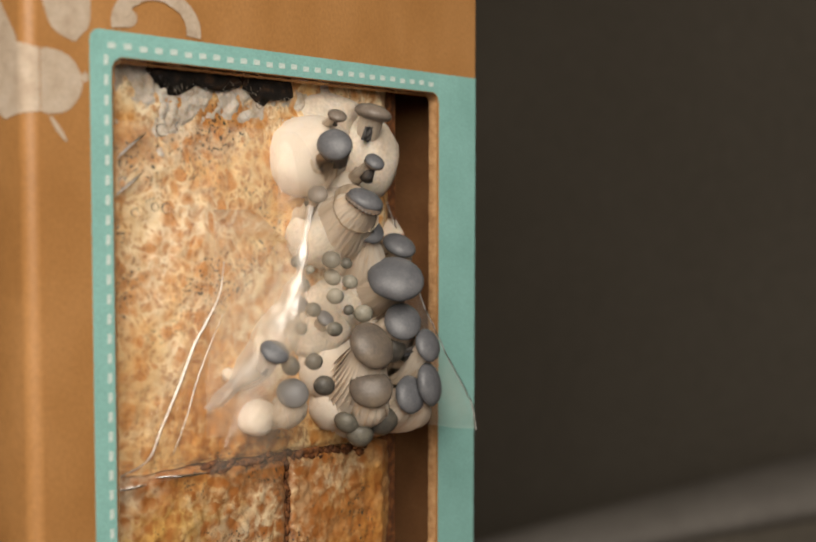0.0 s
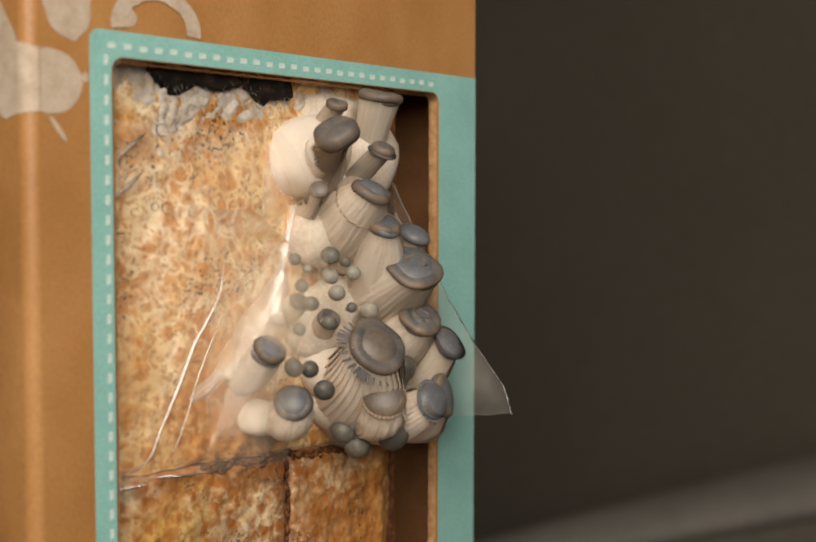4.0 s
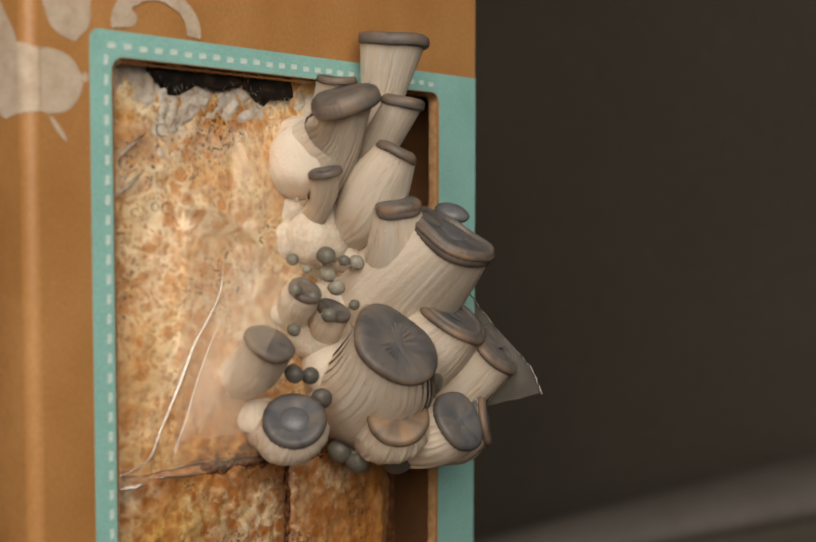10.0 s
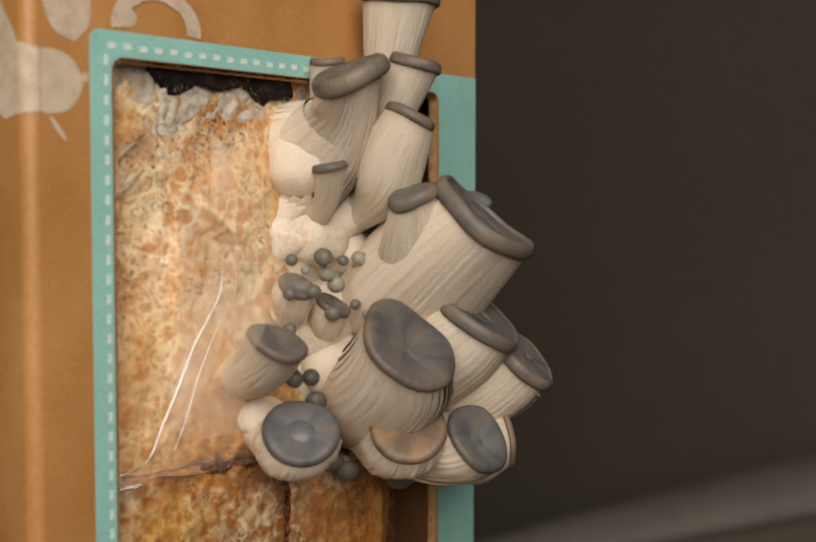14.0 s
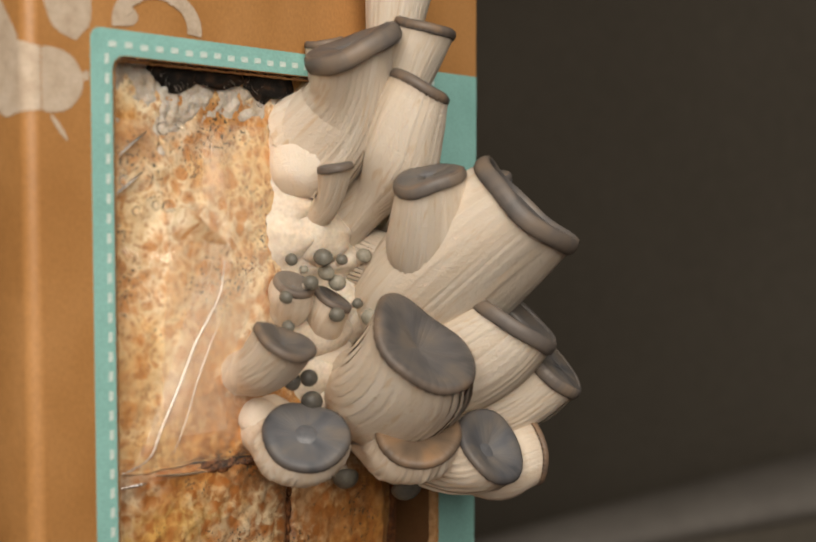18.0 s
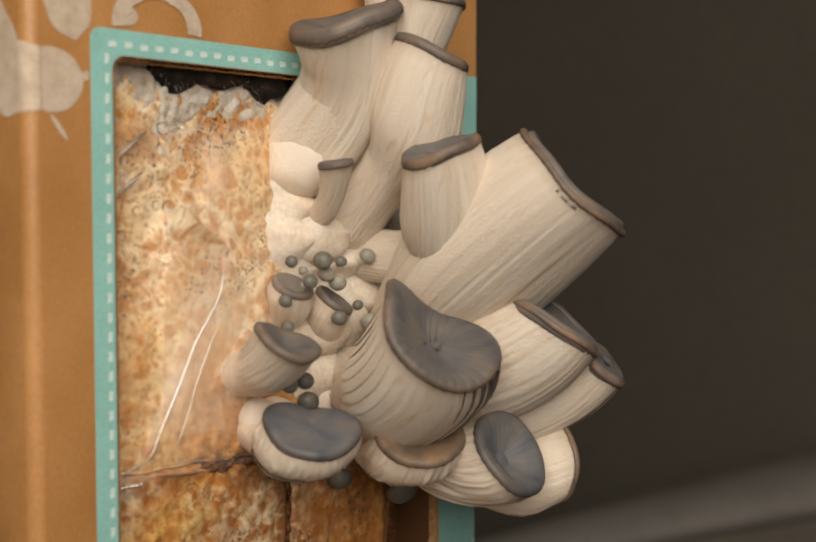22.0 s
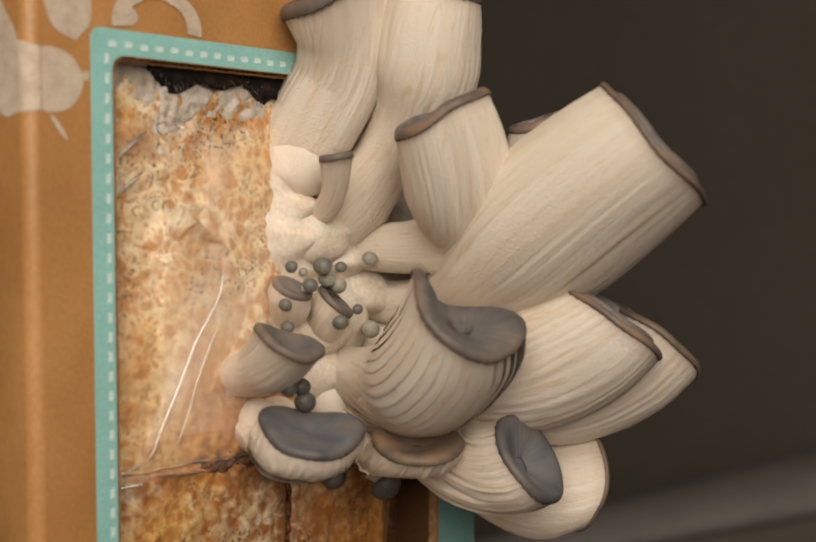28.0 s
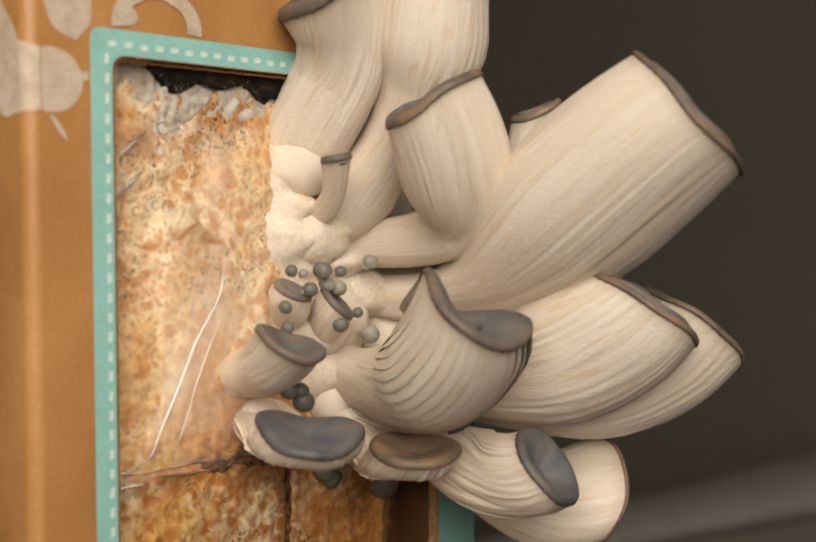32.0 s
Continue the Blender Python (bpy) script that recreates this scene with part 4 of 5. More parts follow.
SPECS["S"] = dict(base=(71.8, 8.0, 99.1), width=5.7, grow=(0, -0.9, 0.2), dish=6, flare=1.4, wob=0.02, bend=0.38, lean=0.6, thick=0.5, bulb=0.6, tall=1.0, model=5, root=(66.6, 3.0, 99.9), belly=0.1, rows=[
    (0, 63.4, -4.9, 104.9, 1.1, -1.5, -1.4, 37), (3, 63.4, -6, 105, 1.5, -2, -1.6, 37),
    (6, 63.4, -6.9, 105, 2.2, -2.9, -2.4, 30), (9, 63.4, -7.9, 106.7, 2.5, -3.2, -2.2, 20),
    (13, 63.4, -7.9, 108.1, 2.5, -3.2, -2.2, 14), (17.5, 63.4, -7.4, 109.6, 2.7, -3.6, -2.8, 9),
    (20, 63.4, -7.6, 109.6, 2.7, -3.6, -2.9, 7), (24, 63.4, -8.1, 109.3, 2.5, -3.4, -3.6, 5),
    (28, 63.4, -8.4, 109.2, 2.4, -3.3, -3.8, 3), (32, 63.4, -9, 108.9, 2.2, -3.1, -4, 3),
])
SPECS["U"] = dict(base=(59.9, 8.0, 105.7), width=5.0, grow=(-0.1, -0.9, 0.2), dish=4, flare=1.4, wob=0.02, bend=0.38, lean=0.6, thick=0.5, bulb=0.6, tall=1.0, model=5, root=(54.9, 3.0, 106.4), belly=0.2, rows=[
    (0, 51.9, -6.5, 109.8, 1.2, -1.6, -1.3, 44), (3, 51.9, -6.5, 110.1, 1.3, -1.8, -1.6, 37),
    (6, 51.9, -7.6, 110.6, 1.7, -2.2, -2, 37), (9, 51.9, -9, 112.4, 2.1, -2.8, -2.2, 27),
    (13, 51.9, -6.5, 114, 2.4, -3.2, -2.2, 27), (17.5, 51.9, -4.7, 114, 3, -3.9, -2.1, 22),
    (20, 51.9, -4.4, 113.8, 3, -3.9, -2.2, 20), (24, 51.9, -4.1, 113.3, 3.1, -4, -2.2, 17),
    (28, 51.9, -4.1, 113, 2.9, -3.8, -2.2, 13), (32, 51.9, -4.3, 112.5, 2.8, -3.7, -2.2, 9),
])
# Small ones: cap radius (mm), cap direction, colour, rows of seconds and cap centre (mm)
PINS = []
PINS.append((4.6, (-0.09, -0.67, -0.74), "dark", [(0, 82.1, -9.1, 75.8), (3, 82.1, -13.5, 73.2), (6, 82.1, -11.3, 69.7), (9, 82.1, -14.3, 66.9), (13, 82.1, -15, 62.7), (17.5, 82.1, -17.2, 59.2), (20, 82.1, -16.8, 57.4), (24, 82.1, -13.5, 57.6), (28, 82.1, -9.8, 57.6), (32, 82.1, -9.1, 57.9)]))
PINS.append((3.4, (-0.74, -0.26, -0.62), "grey", [(0, 71.5, -5.1, 76.5), (3, 71.5, -4.2, 74.3), (6, 71.5, -3, 72), (9, 71.5, -2.8, 68.9), (13, 71.5, -0.9, 66.1), (17.5, 71.5, 2.3, 63.5), (20, 71.5, 3.5, 62.3), (32, 71.5, 3.9, 61.5)]))
PINS.append((3.9, (-0.34, -0.46, -0.82), "grey", [(0, 75.7, -6.3, 72.5), (3, 75.7, -5.7, 70), (6, 75.7, -4.9, 67.6), (9, 75.7, -6.1, 65.8), (13, 75.7, -2.7, 63.3), (17.5, 75.7, -0.9, 59.9), (20, 75.7, 0.4, 59.4), (32, 75.7, 5.5, 58.7)]))
PINS.append((4.1, (0.29, -0.87, -0.41), "dark", [(0, 86.5, -9.1, 95.1), (3, 86.5, -12.2, 90.7), (6, 86.5, -14.1, 88.8), (9, 86.5, -20.4, 87.5), (13, 86.5, -24.8, 86), (17.5, 86.5, -29.9, 84.4), (20, 86.5, -30.9, 83), (24, 86.5, -31.8, 81), (32, 86.5, -30.9, 76.9)]))
PINS.append((2.5, (-0.72, -0.46, 0.52), "grey", [(0, 60.4, -10, 120.8), (6, 59.6, -10, 122.1), (13, 57.6, -10, 121.7), (20, 56.9, -10, 120.8), (32, 56.8, -10, 117.9)]))
PINS.append((1.6, (-0.48, -0.76, 0.43), "grey", [(0, 68.4, -8, 119.4), (6, 67.7, -8, 120.1), (13, 67.3, -8, 120.2), (20, 66.1, -8, 119.9), (32, 65.9, -8, 117)]))
PINS.append((2.1, (-0.50, -0.74, 0.45), "olive", [(0, 68.7, -9, 114.6), (6, 70.3, -9, 118), (13, 72, -9, 120.5), (20, 74.7, -9, 121), (32, 76.6, -9, 119.2)]))
PINS.append((2.3, (-0.96, -0.23, -0.16), "olive", [(0, 62.9, -8, 116), (6, 61.7, -8, 116.6), (13, 60.5, -8, 117.1), (20, 60.2, -8, 116.9), (32, 60.5, -8, 114.1)]))
PINS.append((2.3, (-0.49, -0.83, -0.28), "olive", [(0, 63, -9, 111.1), (6, 63.8, -9, 112.3), (13, 63.4, -9, 113.9), (20, 63.6, -9, 114.2), (32, 63.8, -9, 112.8)]))
PINS.append((1.5, (-0.38, -0.92, 0.05), "grey", [(0, 68.2, -9, 107.2), (6, 69.9, -9, 108), (13, 70.7, -9, 108.5), (20, 71.5, -9, 108.1), (32, 71.5, -9, 105.9)]))
PINS.append((2.6, (-0.49, -0.83, -0.28), "olive", [(0, 72.9, -10, 105.9), (6, 75.9, -10, 106.5), (13, 76.3, -10, 105.6), (20, 75.4, -10, 103.7), (32, 75.4, -10, 99.8)]))
PINS.append((1.7, (-0.98, -0.19, 0.05), "grey", [(0, 49.9, -8, 120.5), (6, 48.7, -8, 121.3), (13, 48, -8, 121.1), (20, 47.6, -8, 120.6), (32, 47.6, -8, 118)]))
PINS.append((1.2, (-0.53, -0.70, 0.48), "olive", [(0, 54.6, -8, 118.4), (6, 53.6, -8, 118.8), (13, 53.2, -8, 118.4), (20, 51.9, -8, 118.1), (32, 51.9, -8, 117.2)]))
PINS.append((1.8, (-0.98, -0.19, 0.05), "grey", [(0, 50.2, -9, 103.8), (6, 49.1, -9, 103.6), (13, 46.5, -9, 103.8), (20, 45.2, -9, 104.2), (32, 45.1, -9, 104)]))
PINS.append((2.5, (-0.98, -0.19, 0.05), "dark", [(0, 41.4, -14, 95.7), (6, 42.5, -14, 94.8), (13, 42.5, -14, 92.8), (20, 40.8, -14, 91.4), (32, 40.1, -14, 89.7)]))
PINS.append((2.3, (-0.40, -0.92, -0.06), "dark", [(0, 49.7, -14, 95.9), (6, 48, -14, 93.4), (13, 48.7, -14, 92.1), (20, 46.8, -14, 91.4), (32, 44.6, -14, 88.7)]))
PINS.append((2.8, (-0.49, -0.83, -0.28), "dark", [(0, 53.4, -14, 89.4), (6, 53.4, -14, 87.6), (13, 50.9, -14, 85.8), (20, 47.9, -14, 85.7), (32, 45.7, -14, 85.9)]))
PINS.append((2.0, (-0.40, -0.88, 0.27), "grey", [(0, 52.7, -11, 108.5), (6, 51.9, -11, 110.7), (13, 52.9, -11, 112.6), (20, 51.2, -11, 115.4), (32, 51.4, -11, 113.3)]))
PINS.append((2.1, (-0.49, -0.83, -0.28), "grey", [(0, 59.5, -12, 103), (6, 57, -12, 105.6), (13, 58.5, -12, 107), (20, 60.5, -12, 105.8), (32, 61.5, -12, 103.5)]))
PINS.append((1.8, (-0.96, -0.23, -0.16), "grey", [(0, 50.2, -10, 114.7), (6, 48.9, -10, 114.4), (13, 45.6, -10, 113), (20, 43.4, -10, 111.2), (32, 43.4, -10, 109.3)]))
VIEWER = Vector((-0.776, -0.631, 0.0))
# Bent stems: share of the way, distance along and beside the straight line from root to rim, half width over that of the rim
STEMS = {
    "B": [(0, 0, 0, 0.625), (0.151, 0.156, 0.015, 0.694), (0.319, 0.323, 0.064, 0.704), (0.569, 0.576, 0.121, 0.704), (0.75, 0.762, 0.104, 0.778), (0.872, 0.879, 0.055, 0.88), (1, 1, 0, 1)],
    "C": [(0, 0, 0, 0.742), (0.189, 0.175, 0.089, 0.825), (0.392, 0.385, 0.117, 0.675), (0.574, 0.574, 0.113, 0.8), (0.732, 0.737, 0.092, 1.2), (0.867, 0.868, 0.043, 1.17), (1, 1, 0, 1)],
    "G": [(0, 0, 0, 0.364), (0.183, 0.172, 0.193, 0.5), (0.354, 0.335, 0.373, 0.56), (0.508, 0.522, 0.484, 0.70), (0.616, 0.662, 0.425, 0.95), (0.746, 0.79, 0.291, 1.1), (0.882, 0.905, 0.138, 1.08), (1, 1, 0, 1)],
    "H": [(0, 0, 0, 0.328), (0.153, 0.135, 0.088, 0.364), (0.293, 0.274, 0.136, 0.45), (0.414, 0.401, 0.146, 0.71), (0.556, 0.548, 0.110, 1.02), (0.689, 0.682, 0.07, 1.17), (0.85, 0.846, 0.03, 1.13), (1, 1, 0, 1)],
    "I": [(0, 0, 0, 0.443), (0.2, 0.174, 0.142, 0.492), (0.382, 0.362, 0.22, 0.672), (0.554, 0.555, 0.213, 0.918), (0.705, 0.721, 0.174, 1.131), (0.855, 0.87, 0.097, 1.148), (1, 1, 0, 1)],
    "J": [(0, 0, 0, 0.395), (0.301, 0.291, 0.178, 0.439), (0.529, 0.546, 0.218, 0.57), (0.696, 0.735, 0.211, 0.719), (0.855, 0.894, 0.126, 0.877), (1, 1, 0, 1)],
    "K": [(0, 0, 0, 0.529), (0.218, 0.193, 0.176, 0.588), (0.44, 0.438, 0.279, 0.84), (0.645, 0.683, 0.271, 1.05), (0.822, 0.869, 0.168, 1.076), (1, 1, 0, 1)],
    "N": [(0, 0, 0, 0.569), (0.336, 0.338, 0.134, 0.632), (0.572, 0.59, 0.171, 0.862), (0.755, 0.786, 0.15, 1.057), (0.893, 0.918, 0.081, 1.08), (1, 1, 0, 1)],
    "O": [(0, 0, 0, 0.495), (0.342, 0.353, 0.094, 0.55), (0.626, 0.651, 0.151, 0.75), (0.824, 0.861, 0.127, 0.95), (1, 1, 0, 1)],
    "R": [(0, 0, 0, 0.643), (0.227, 0.216, 0.092, 0.714), (0.464, 0.46, 0.124, 0.829), (0.734, 0.737, 0.085, 0.943), (1, 1, 0, 1)],
    "F": [(0, 0, 0, 0.787), (0.224, 0.062, 0.332, 0.875), (0.431, 0.325, 0.5, 0.844), (0.672, 0.658, 0.356, 0.781), (1, 1, 0, 1)],
}
SAG = {"K": (0.85, 15, 27), "M": (0.20, 18, 26), "R": (0.2, 12, 20), "N": (0.10, 18, 26), "I": (0.10, 20, 28), "B": (0.16, 14, 22)}
for key, knots in STEMS.items():
    SPECS[key]["stem"] = knots
    SPECS[key].pop("model", None)
    SPECS[key]["belly"] = 0.0
for key, droop in SAG.items():
    SPECS[key]["sag"] = droop
# Rolled margin: its height in mm, then when it comes, is full, begins to draw in, and is gone
ROLLED = {"A": (3.0, 3, 8, 16, 24), "B": (4.6, 5, 10, 21, 29), "D": (2.2, 4, 10, 16, 25), "G": (3.2, 5, 11, 19, 27), "H": (4.6, 6, 11, 18, 27),
          "H2": (2.6, 5, 11, 18, 27), "I": (4.0, 7, 12, 19, 28), "J": (3.6, 7, 12, 20, 27)}
for key, roll in ROLLED.items():
    SPECS[key]["rolled"] = roll
for key, k in (("L", 2.6), ("M", 2.0), ("N", 2.6), ("K", 0.8), ("I", 1.3), ("H", 1.0), ("C", 1.3), ("B", 0.8)):
    SPECS[key]["ribbed"] = k
SPECS["G"]["cut"], SPECS["G"]["join"], SPECS["B"]["tail"] = 0.42, 0.55, 0.05
for key in ("B", "G", "H", "H2", "I", "J", "O"):
    SPECS[key]["reach"] = 0.5
SPECS["K"]["lap"], SPECS["K"]["fit"], SPECS["K"]["cover"] = 1.5, 1.6, 1.22
SPECS["K"]["wob"], SPECS["M"]["wob"] = 0.07, 0.10
SPECS["H"]["wob"], SPECS["I"]["wob"], SPECS["J"]["wob"], SPECS["G"]["wob"] = 0.07, 0.08, 0.08, 0.08
SPECS["M"]["lap"], SPECS["M"]["fit"], SPECS["N"]["lap"], SPECS["B"]["fit"] = 1.6, 1.6, 1.5, 1.4
SPECS["L"]["flare"], SPECS["M"]["flare"] = 0.5, 0.55
SPECS["L"]["belly"], SPECS["M"]["belly"] = 0.18, 0.18


class Form:
    """The shape of one mushroom at one time."""

    def __init__(self, spec, row, first, last):
        self.t = row[0]
        self.c = Vector(row[1:4]) / 1000
        e = Vector(row[4:7]) / 1000
        self.r = e.length
        e1 = e.normalized()
        flat = VIEWER.cross(e1).normalized()
        side = (VIEWER - e1 * VIEWER.dot(e1)).normalized()
        tilt = radians(row[7])
        self.n = (flat * math.cos(tilt) + side * math.sin(tilt)).normalized()
        self.e1 = e1 * self.r
        self.e2 = self.n.cross(e1) * self.r
        big = Vector(last[4:7]).length / 1000
        share = self.r / big
        if "phase" in spec:  # saddle caps: the middle lies below the raised ends
            self.c -= self.n * self.r * spec["wob"] * share
        self.share = share
        self.w = spec["width"] / 1000 * (spec["thick"] + (1 - spec["thick"]) * share)
        self.w = min(self.w, self.r * (0.62 + 0.5 * min(1.5, Vector(row[4:7]).length / Vector(first[4:7]).length - 1) if spec["thick"] < 0.8 else 2.2))
        b = Vector(spec["base"]) / 1000
        way = (self.c - b)
        length = way.length
        d0 = Vector(spec["grow"]).normalized()
        n2 = (self.n * spec["lean"] + way.normalized() * (1.1 - spec["lean"])).normalized()
        self.p = (b - d0 * 0.002, b + d0 * length * spec["bend"], self.c - n2 * length * 0.42, self.c)
        b1 = (self.e1 - d0 * self.e1.dot(d0)).normalized()
        b2 = d0.cross(b1)
        if b2.dot(self.e2) < 0:
            b2 = -b2
        self.b1, self.b2 = b1 * self.w, b2 * self.w
        self.flare, self.wob, self.belly = spec["flare"], spec["wob"], spec["belly"]
        self.phase = spec.get("phase", b.x * 900 + b.z * 700)
        small = Vector(first[4:7]).length / 1000
        self.q, ratio = self.r / small, big / small
        self.reach = spec.get("reach", 0.95 if ratio < 2.8 else 0.8)
        opened = max(1.15, self.reach * ratio - 0.85)
        swing = max(0.0, min(1.0, (self.q - 1) / (opened - 1)))
        late = max(0.0, min(1.0, (self.q - opened) / max(0.2, ratio - opened)))
        start, end = spec.get("unfold", (40, 41))
        undo = max(0.0, min(1.0, (self.t - start) / (end - start)))
        swing, late = max(swing, undo), max(late, 0.35 * undo)
        self.late = late
        self.dish = radians(65) * (1 - swing) ** 1.5 - radians(8) * math.sin(math.pi * min(1, late * 1.3)) * (late < 0.77) + radians(spec["dish"]) * late ** 1.4
        tuck = 0.64 + 0.36 * max(undo, min(1.0, (self.q - 1) / 0.7))
        self.e1, self.e2 = self.e1 * tuck, self.e2 * tuck
        self.stem, self.base, self.cache = spec.get("stem"), b, {}
        self.way = way
        side = Vector((0.631, -0.776, 0.0))
        self.beside = side * way.z - Vector((0, 0, 1)) * way.dot(side)
        self.big, self.thick = big, spec["thick"] + (1 - spec["thick"]) * share
        self.slim = 0.62 + 0.5 * min(1.5, self.q - 1)
        amount, t0, t1 = spec.get("sag", (0.0, 0, 1))
        k = max(0.0, min(1.0, (self.t - t0) / (t1 - t0)))
        self.sag = amount * k * k * (3 - 2 * k)

    def knot(self, u):
        """Distance along, beside, and half width at the share u of a bent stem."""
        rows = self.stem
        if u <= 0:
            return u, 0.0, rows[0][3]
        k = 0
        while k < len(rows) - 2 and u > rows[k + 1][0]:
            k += 1
        a, b = rows[k], rows[k + 1]
        z, c = rows[max(0, k - 1)], rows[min(len(rows) - 1, k + 2)]
        h = b[0] - a[0]
        t = (u - a[0]) / h
        out = []
        for i in (1, 2, 3):
            m0, m1 = (b[i] - z[i]) / (b[0] - z[0]) * h, (c[i] - a[i]) / (c[0] - a[0]) * h
            out.append(a[i] * (2 * t ** 3 - 3 * t * t + 1) + m0 * (t ** 3 - 2 * t * t + t) + b[i] * (3 * t * t - 2 * t ** 3) + m1 * (t ** 3 - t * t))
        return out

    def line(self, u):
        f, g, w = self.knot(u)
        return self.base + self.way * f + self.beside * g

    def ring(self, u):
        """Centre and the two half axes of the section at u, for a bent stem."""
        if u in self.cache:
            return self.cache[u]
        mid = self.line(u)
        d = (self.line(min(1.0, u + 0.03)) - self.line(u - 0.03)).normalized()
        w = self.knot(u)[2]
        g = max(0.0, u) ** 2
        k = max(0.0, min(1.0, (self.share - 0.45) / 0.5))
        w += (max(w, 0.80) - w) * (1 - k)  # young stems are short and stout
        wide = w * (self.r * g + min(self.big * self.thick, self.r * self.slim * 1.3) * (1 - g))
        tip = (self.line(1.0) - self.line(0.9)).normalized()
        x1 = d.cross(VIEWER).normalized()
        if tip.cross(VIEWER).dot(self.e1) < 0:
            x1 = -x1
        x2 = d.cross(x1).normalized()
        if tip.cross(tip.cross(VIEWER)).dot(self.e2) * tip.cross(VIEWER).dot(self.e1) < 0:
            x2 = -x2
        k = max(0.0, min(1.0, (u - 0.62) / 0.38))
        k = k * k * (3 - 2 * k)
        x1 = (x1 * wide).lerp(self.e1 * w, k)
        x2 = (x2 * wide * 0.86).lerp(self.e2 * w, k)
        self.cache[u] = mid, x1, x2
        return self.cache[u]

    def droop(self, a):
        """A folded rim: its near side hangs, one lobe behind stands up, and the far end runs to a tip."""
        return self.sag * (0.30 * max(0.0, -math.cos(a)) ** 4 + 0.55 * max(0.0, math.cos(a - 0.7)) ** 2 - 0.36 * max(0.0, math.cos(a + 1.3)) ** 2)

    def at(self, u, a):
        if self.stem:
            mid, x1, x2 = self.ring(u)
            g = max(0.0, u) ** 3
            ca, sa = math.cos(a), math.sin(a)
            swell = 1 + 0.05 * math.sin(3 * a + self.phase) * (1 - g) + 0.02 * math.sin(4 * a + 2.3 * self.phase) * g
            wave = self.wob * (math.sin(2 * a + self.phase) + 0.25 * math.sin(5 * a + 1.7 * self.phase)) * self.share
            if self.sag:
                wave += self.droop(a)
            return mid + (x1 * ca + x2 * sa) * swell + self.n * self.r * wave * g
        v = 1 - u
        p0, p1, p2, p3 = self.p
        mid = p0 * v ** 3 + p1 * 3 * v * v * u + p2 * 3 * v * u * u + p3 * u ** 3
        g = max(0.0, u) ** self.flare
        swell = 1 + 0.05 * math.sin(3 * a + self.phase) * (1 - g) + self.belly * math.sin(math.pi * max(0.0, u) ** 2.2)
        wave = self.wob * g * (math.sin(2 * a + self.phase) + 0.25 * math.sin(5 * a + 1.7 * self.phase)) * self.share
        if self.sag:
            wave += self.droop(a) * g
        x1, x2 = self.b1.lerp(self.e1, g), self.b2.lerp(self.e2, g)
        return mid + (x1 * math.cos(a) + x2 * math.sin(a)) * swell + self.n * self.r * wave

    def frame_at(self, u, a):
        h = 0.02
        o = self.at(u, a)
        du = (self.at(min(u + h, 1), a) - self.at(u - h, a)).normalized()
        da = self.at(u, a + h) - self.at(u, a - h)
        da = (da - du * da.dot(du)).normalized()
        return self.matrix(o, du, da)

    def strip(self, a, low, high):
        """Pose of the flesh strip at the angle a that runs from high (1 is the rim) back to low (0 is the root)."""
        o = self.at(high, a)
        du = (o - self.at(low, a)).normalized()
        da = self.at(high, a + 0.03) - self.at(high, a - 0.03)
        da = (da - du * da.dot(du)).normalized()
        return self.matrix(o, du, da)

    def matrix(self, o, x, y):
        z = x.cross(y)
        m = Matrix((x, y, z)).transposed().to_4x4()
        m.translation = o
        return m

    def leaf(self, a):
        """Pose of the cap's flake at the angle a: x points inwards, z up from the cap."""
        o = self.at(1, a)
        y = (self.at(1, a + 0.05) - self.at(1, a - 0.05)).normalized()
        out = o - self.c
        out = (out - y * out.dot(y)).normalized()
        up = out.cross(y)
        if up.dot(self.n) < 0:
            up = -up
        x = -out * math.cos(self.dish) - up * math.sin(self.dish)
        z = up * math.cos(self.dish) - out * math.sin(self.dish)
        y = z.cross(x)
        m = Matrix((x, y, z)).transposed().to_4x4()
        m.translation = o
        return m

    def rim(self, a):
        """Pose on the rim at the angle a: x points inwards, z along the cap's axis."""
        o = self.at(1, a)
        y = (self.at(1, a + 0.05) - self.at(1, a - 0.05)).normalized()
        out = o - self.c
        out = (out - y * out.dot(y)).normalized()
        up = out.cross(y)
        if up.dot(self.n) < 0:
            up = -up
        return self.matrix(o, -out, up.cross(-out))

    def crown(self, r0):
        k = self.late ** 0.5
        early = max(0.0, min(1.0, (self.q - 1) / 0.4), min(1.0, self.late * 3))
        sunk = -math.sin(self.dish) * max(0.0, self.r - 0.5 * r0) - (0.41 if self.reach < 0.9 else 0.49 if self.reach < 1 else 0.53) * r0
        off = (0.12 - 0.22 * early) * r0 * (1 - k) + sunk * k
        off -= 0.06 * self.r * self.sag
        m = self.matrix(self.c + self.n * off, self.e1.normalized(), self.e2.normalized())
        return m


def row_at(rows, t):
    for p, q in zip(rows, rows[1:]):
        if p[0] <= t <= q[0]:
            k = (t - p[0]) / (q[0] - p[0])
            return tuple(x + (y - x) * k for x, y in zip(p, q))
    return rows[-1]


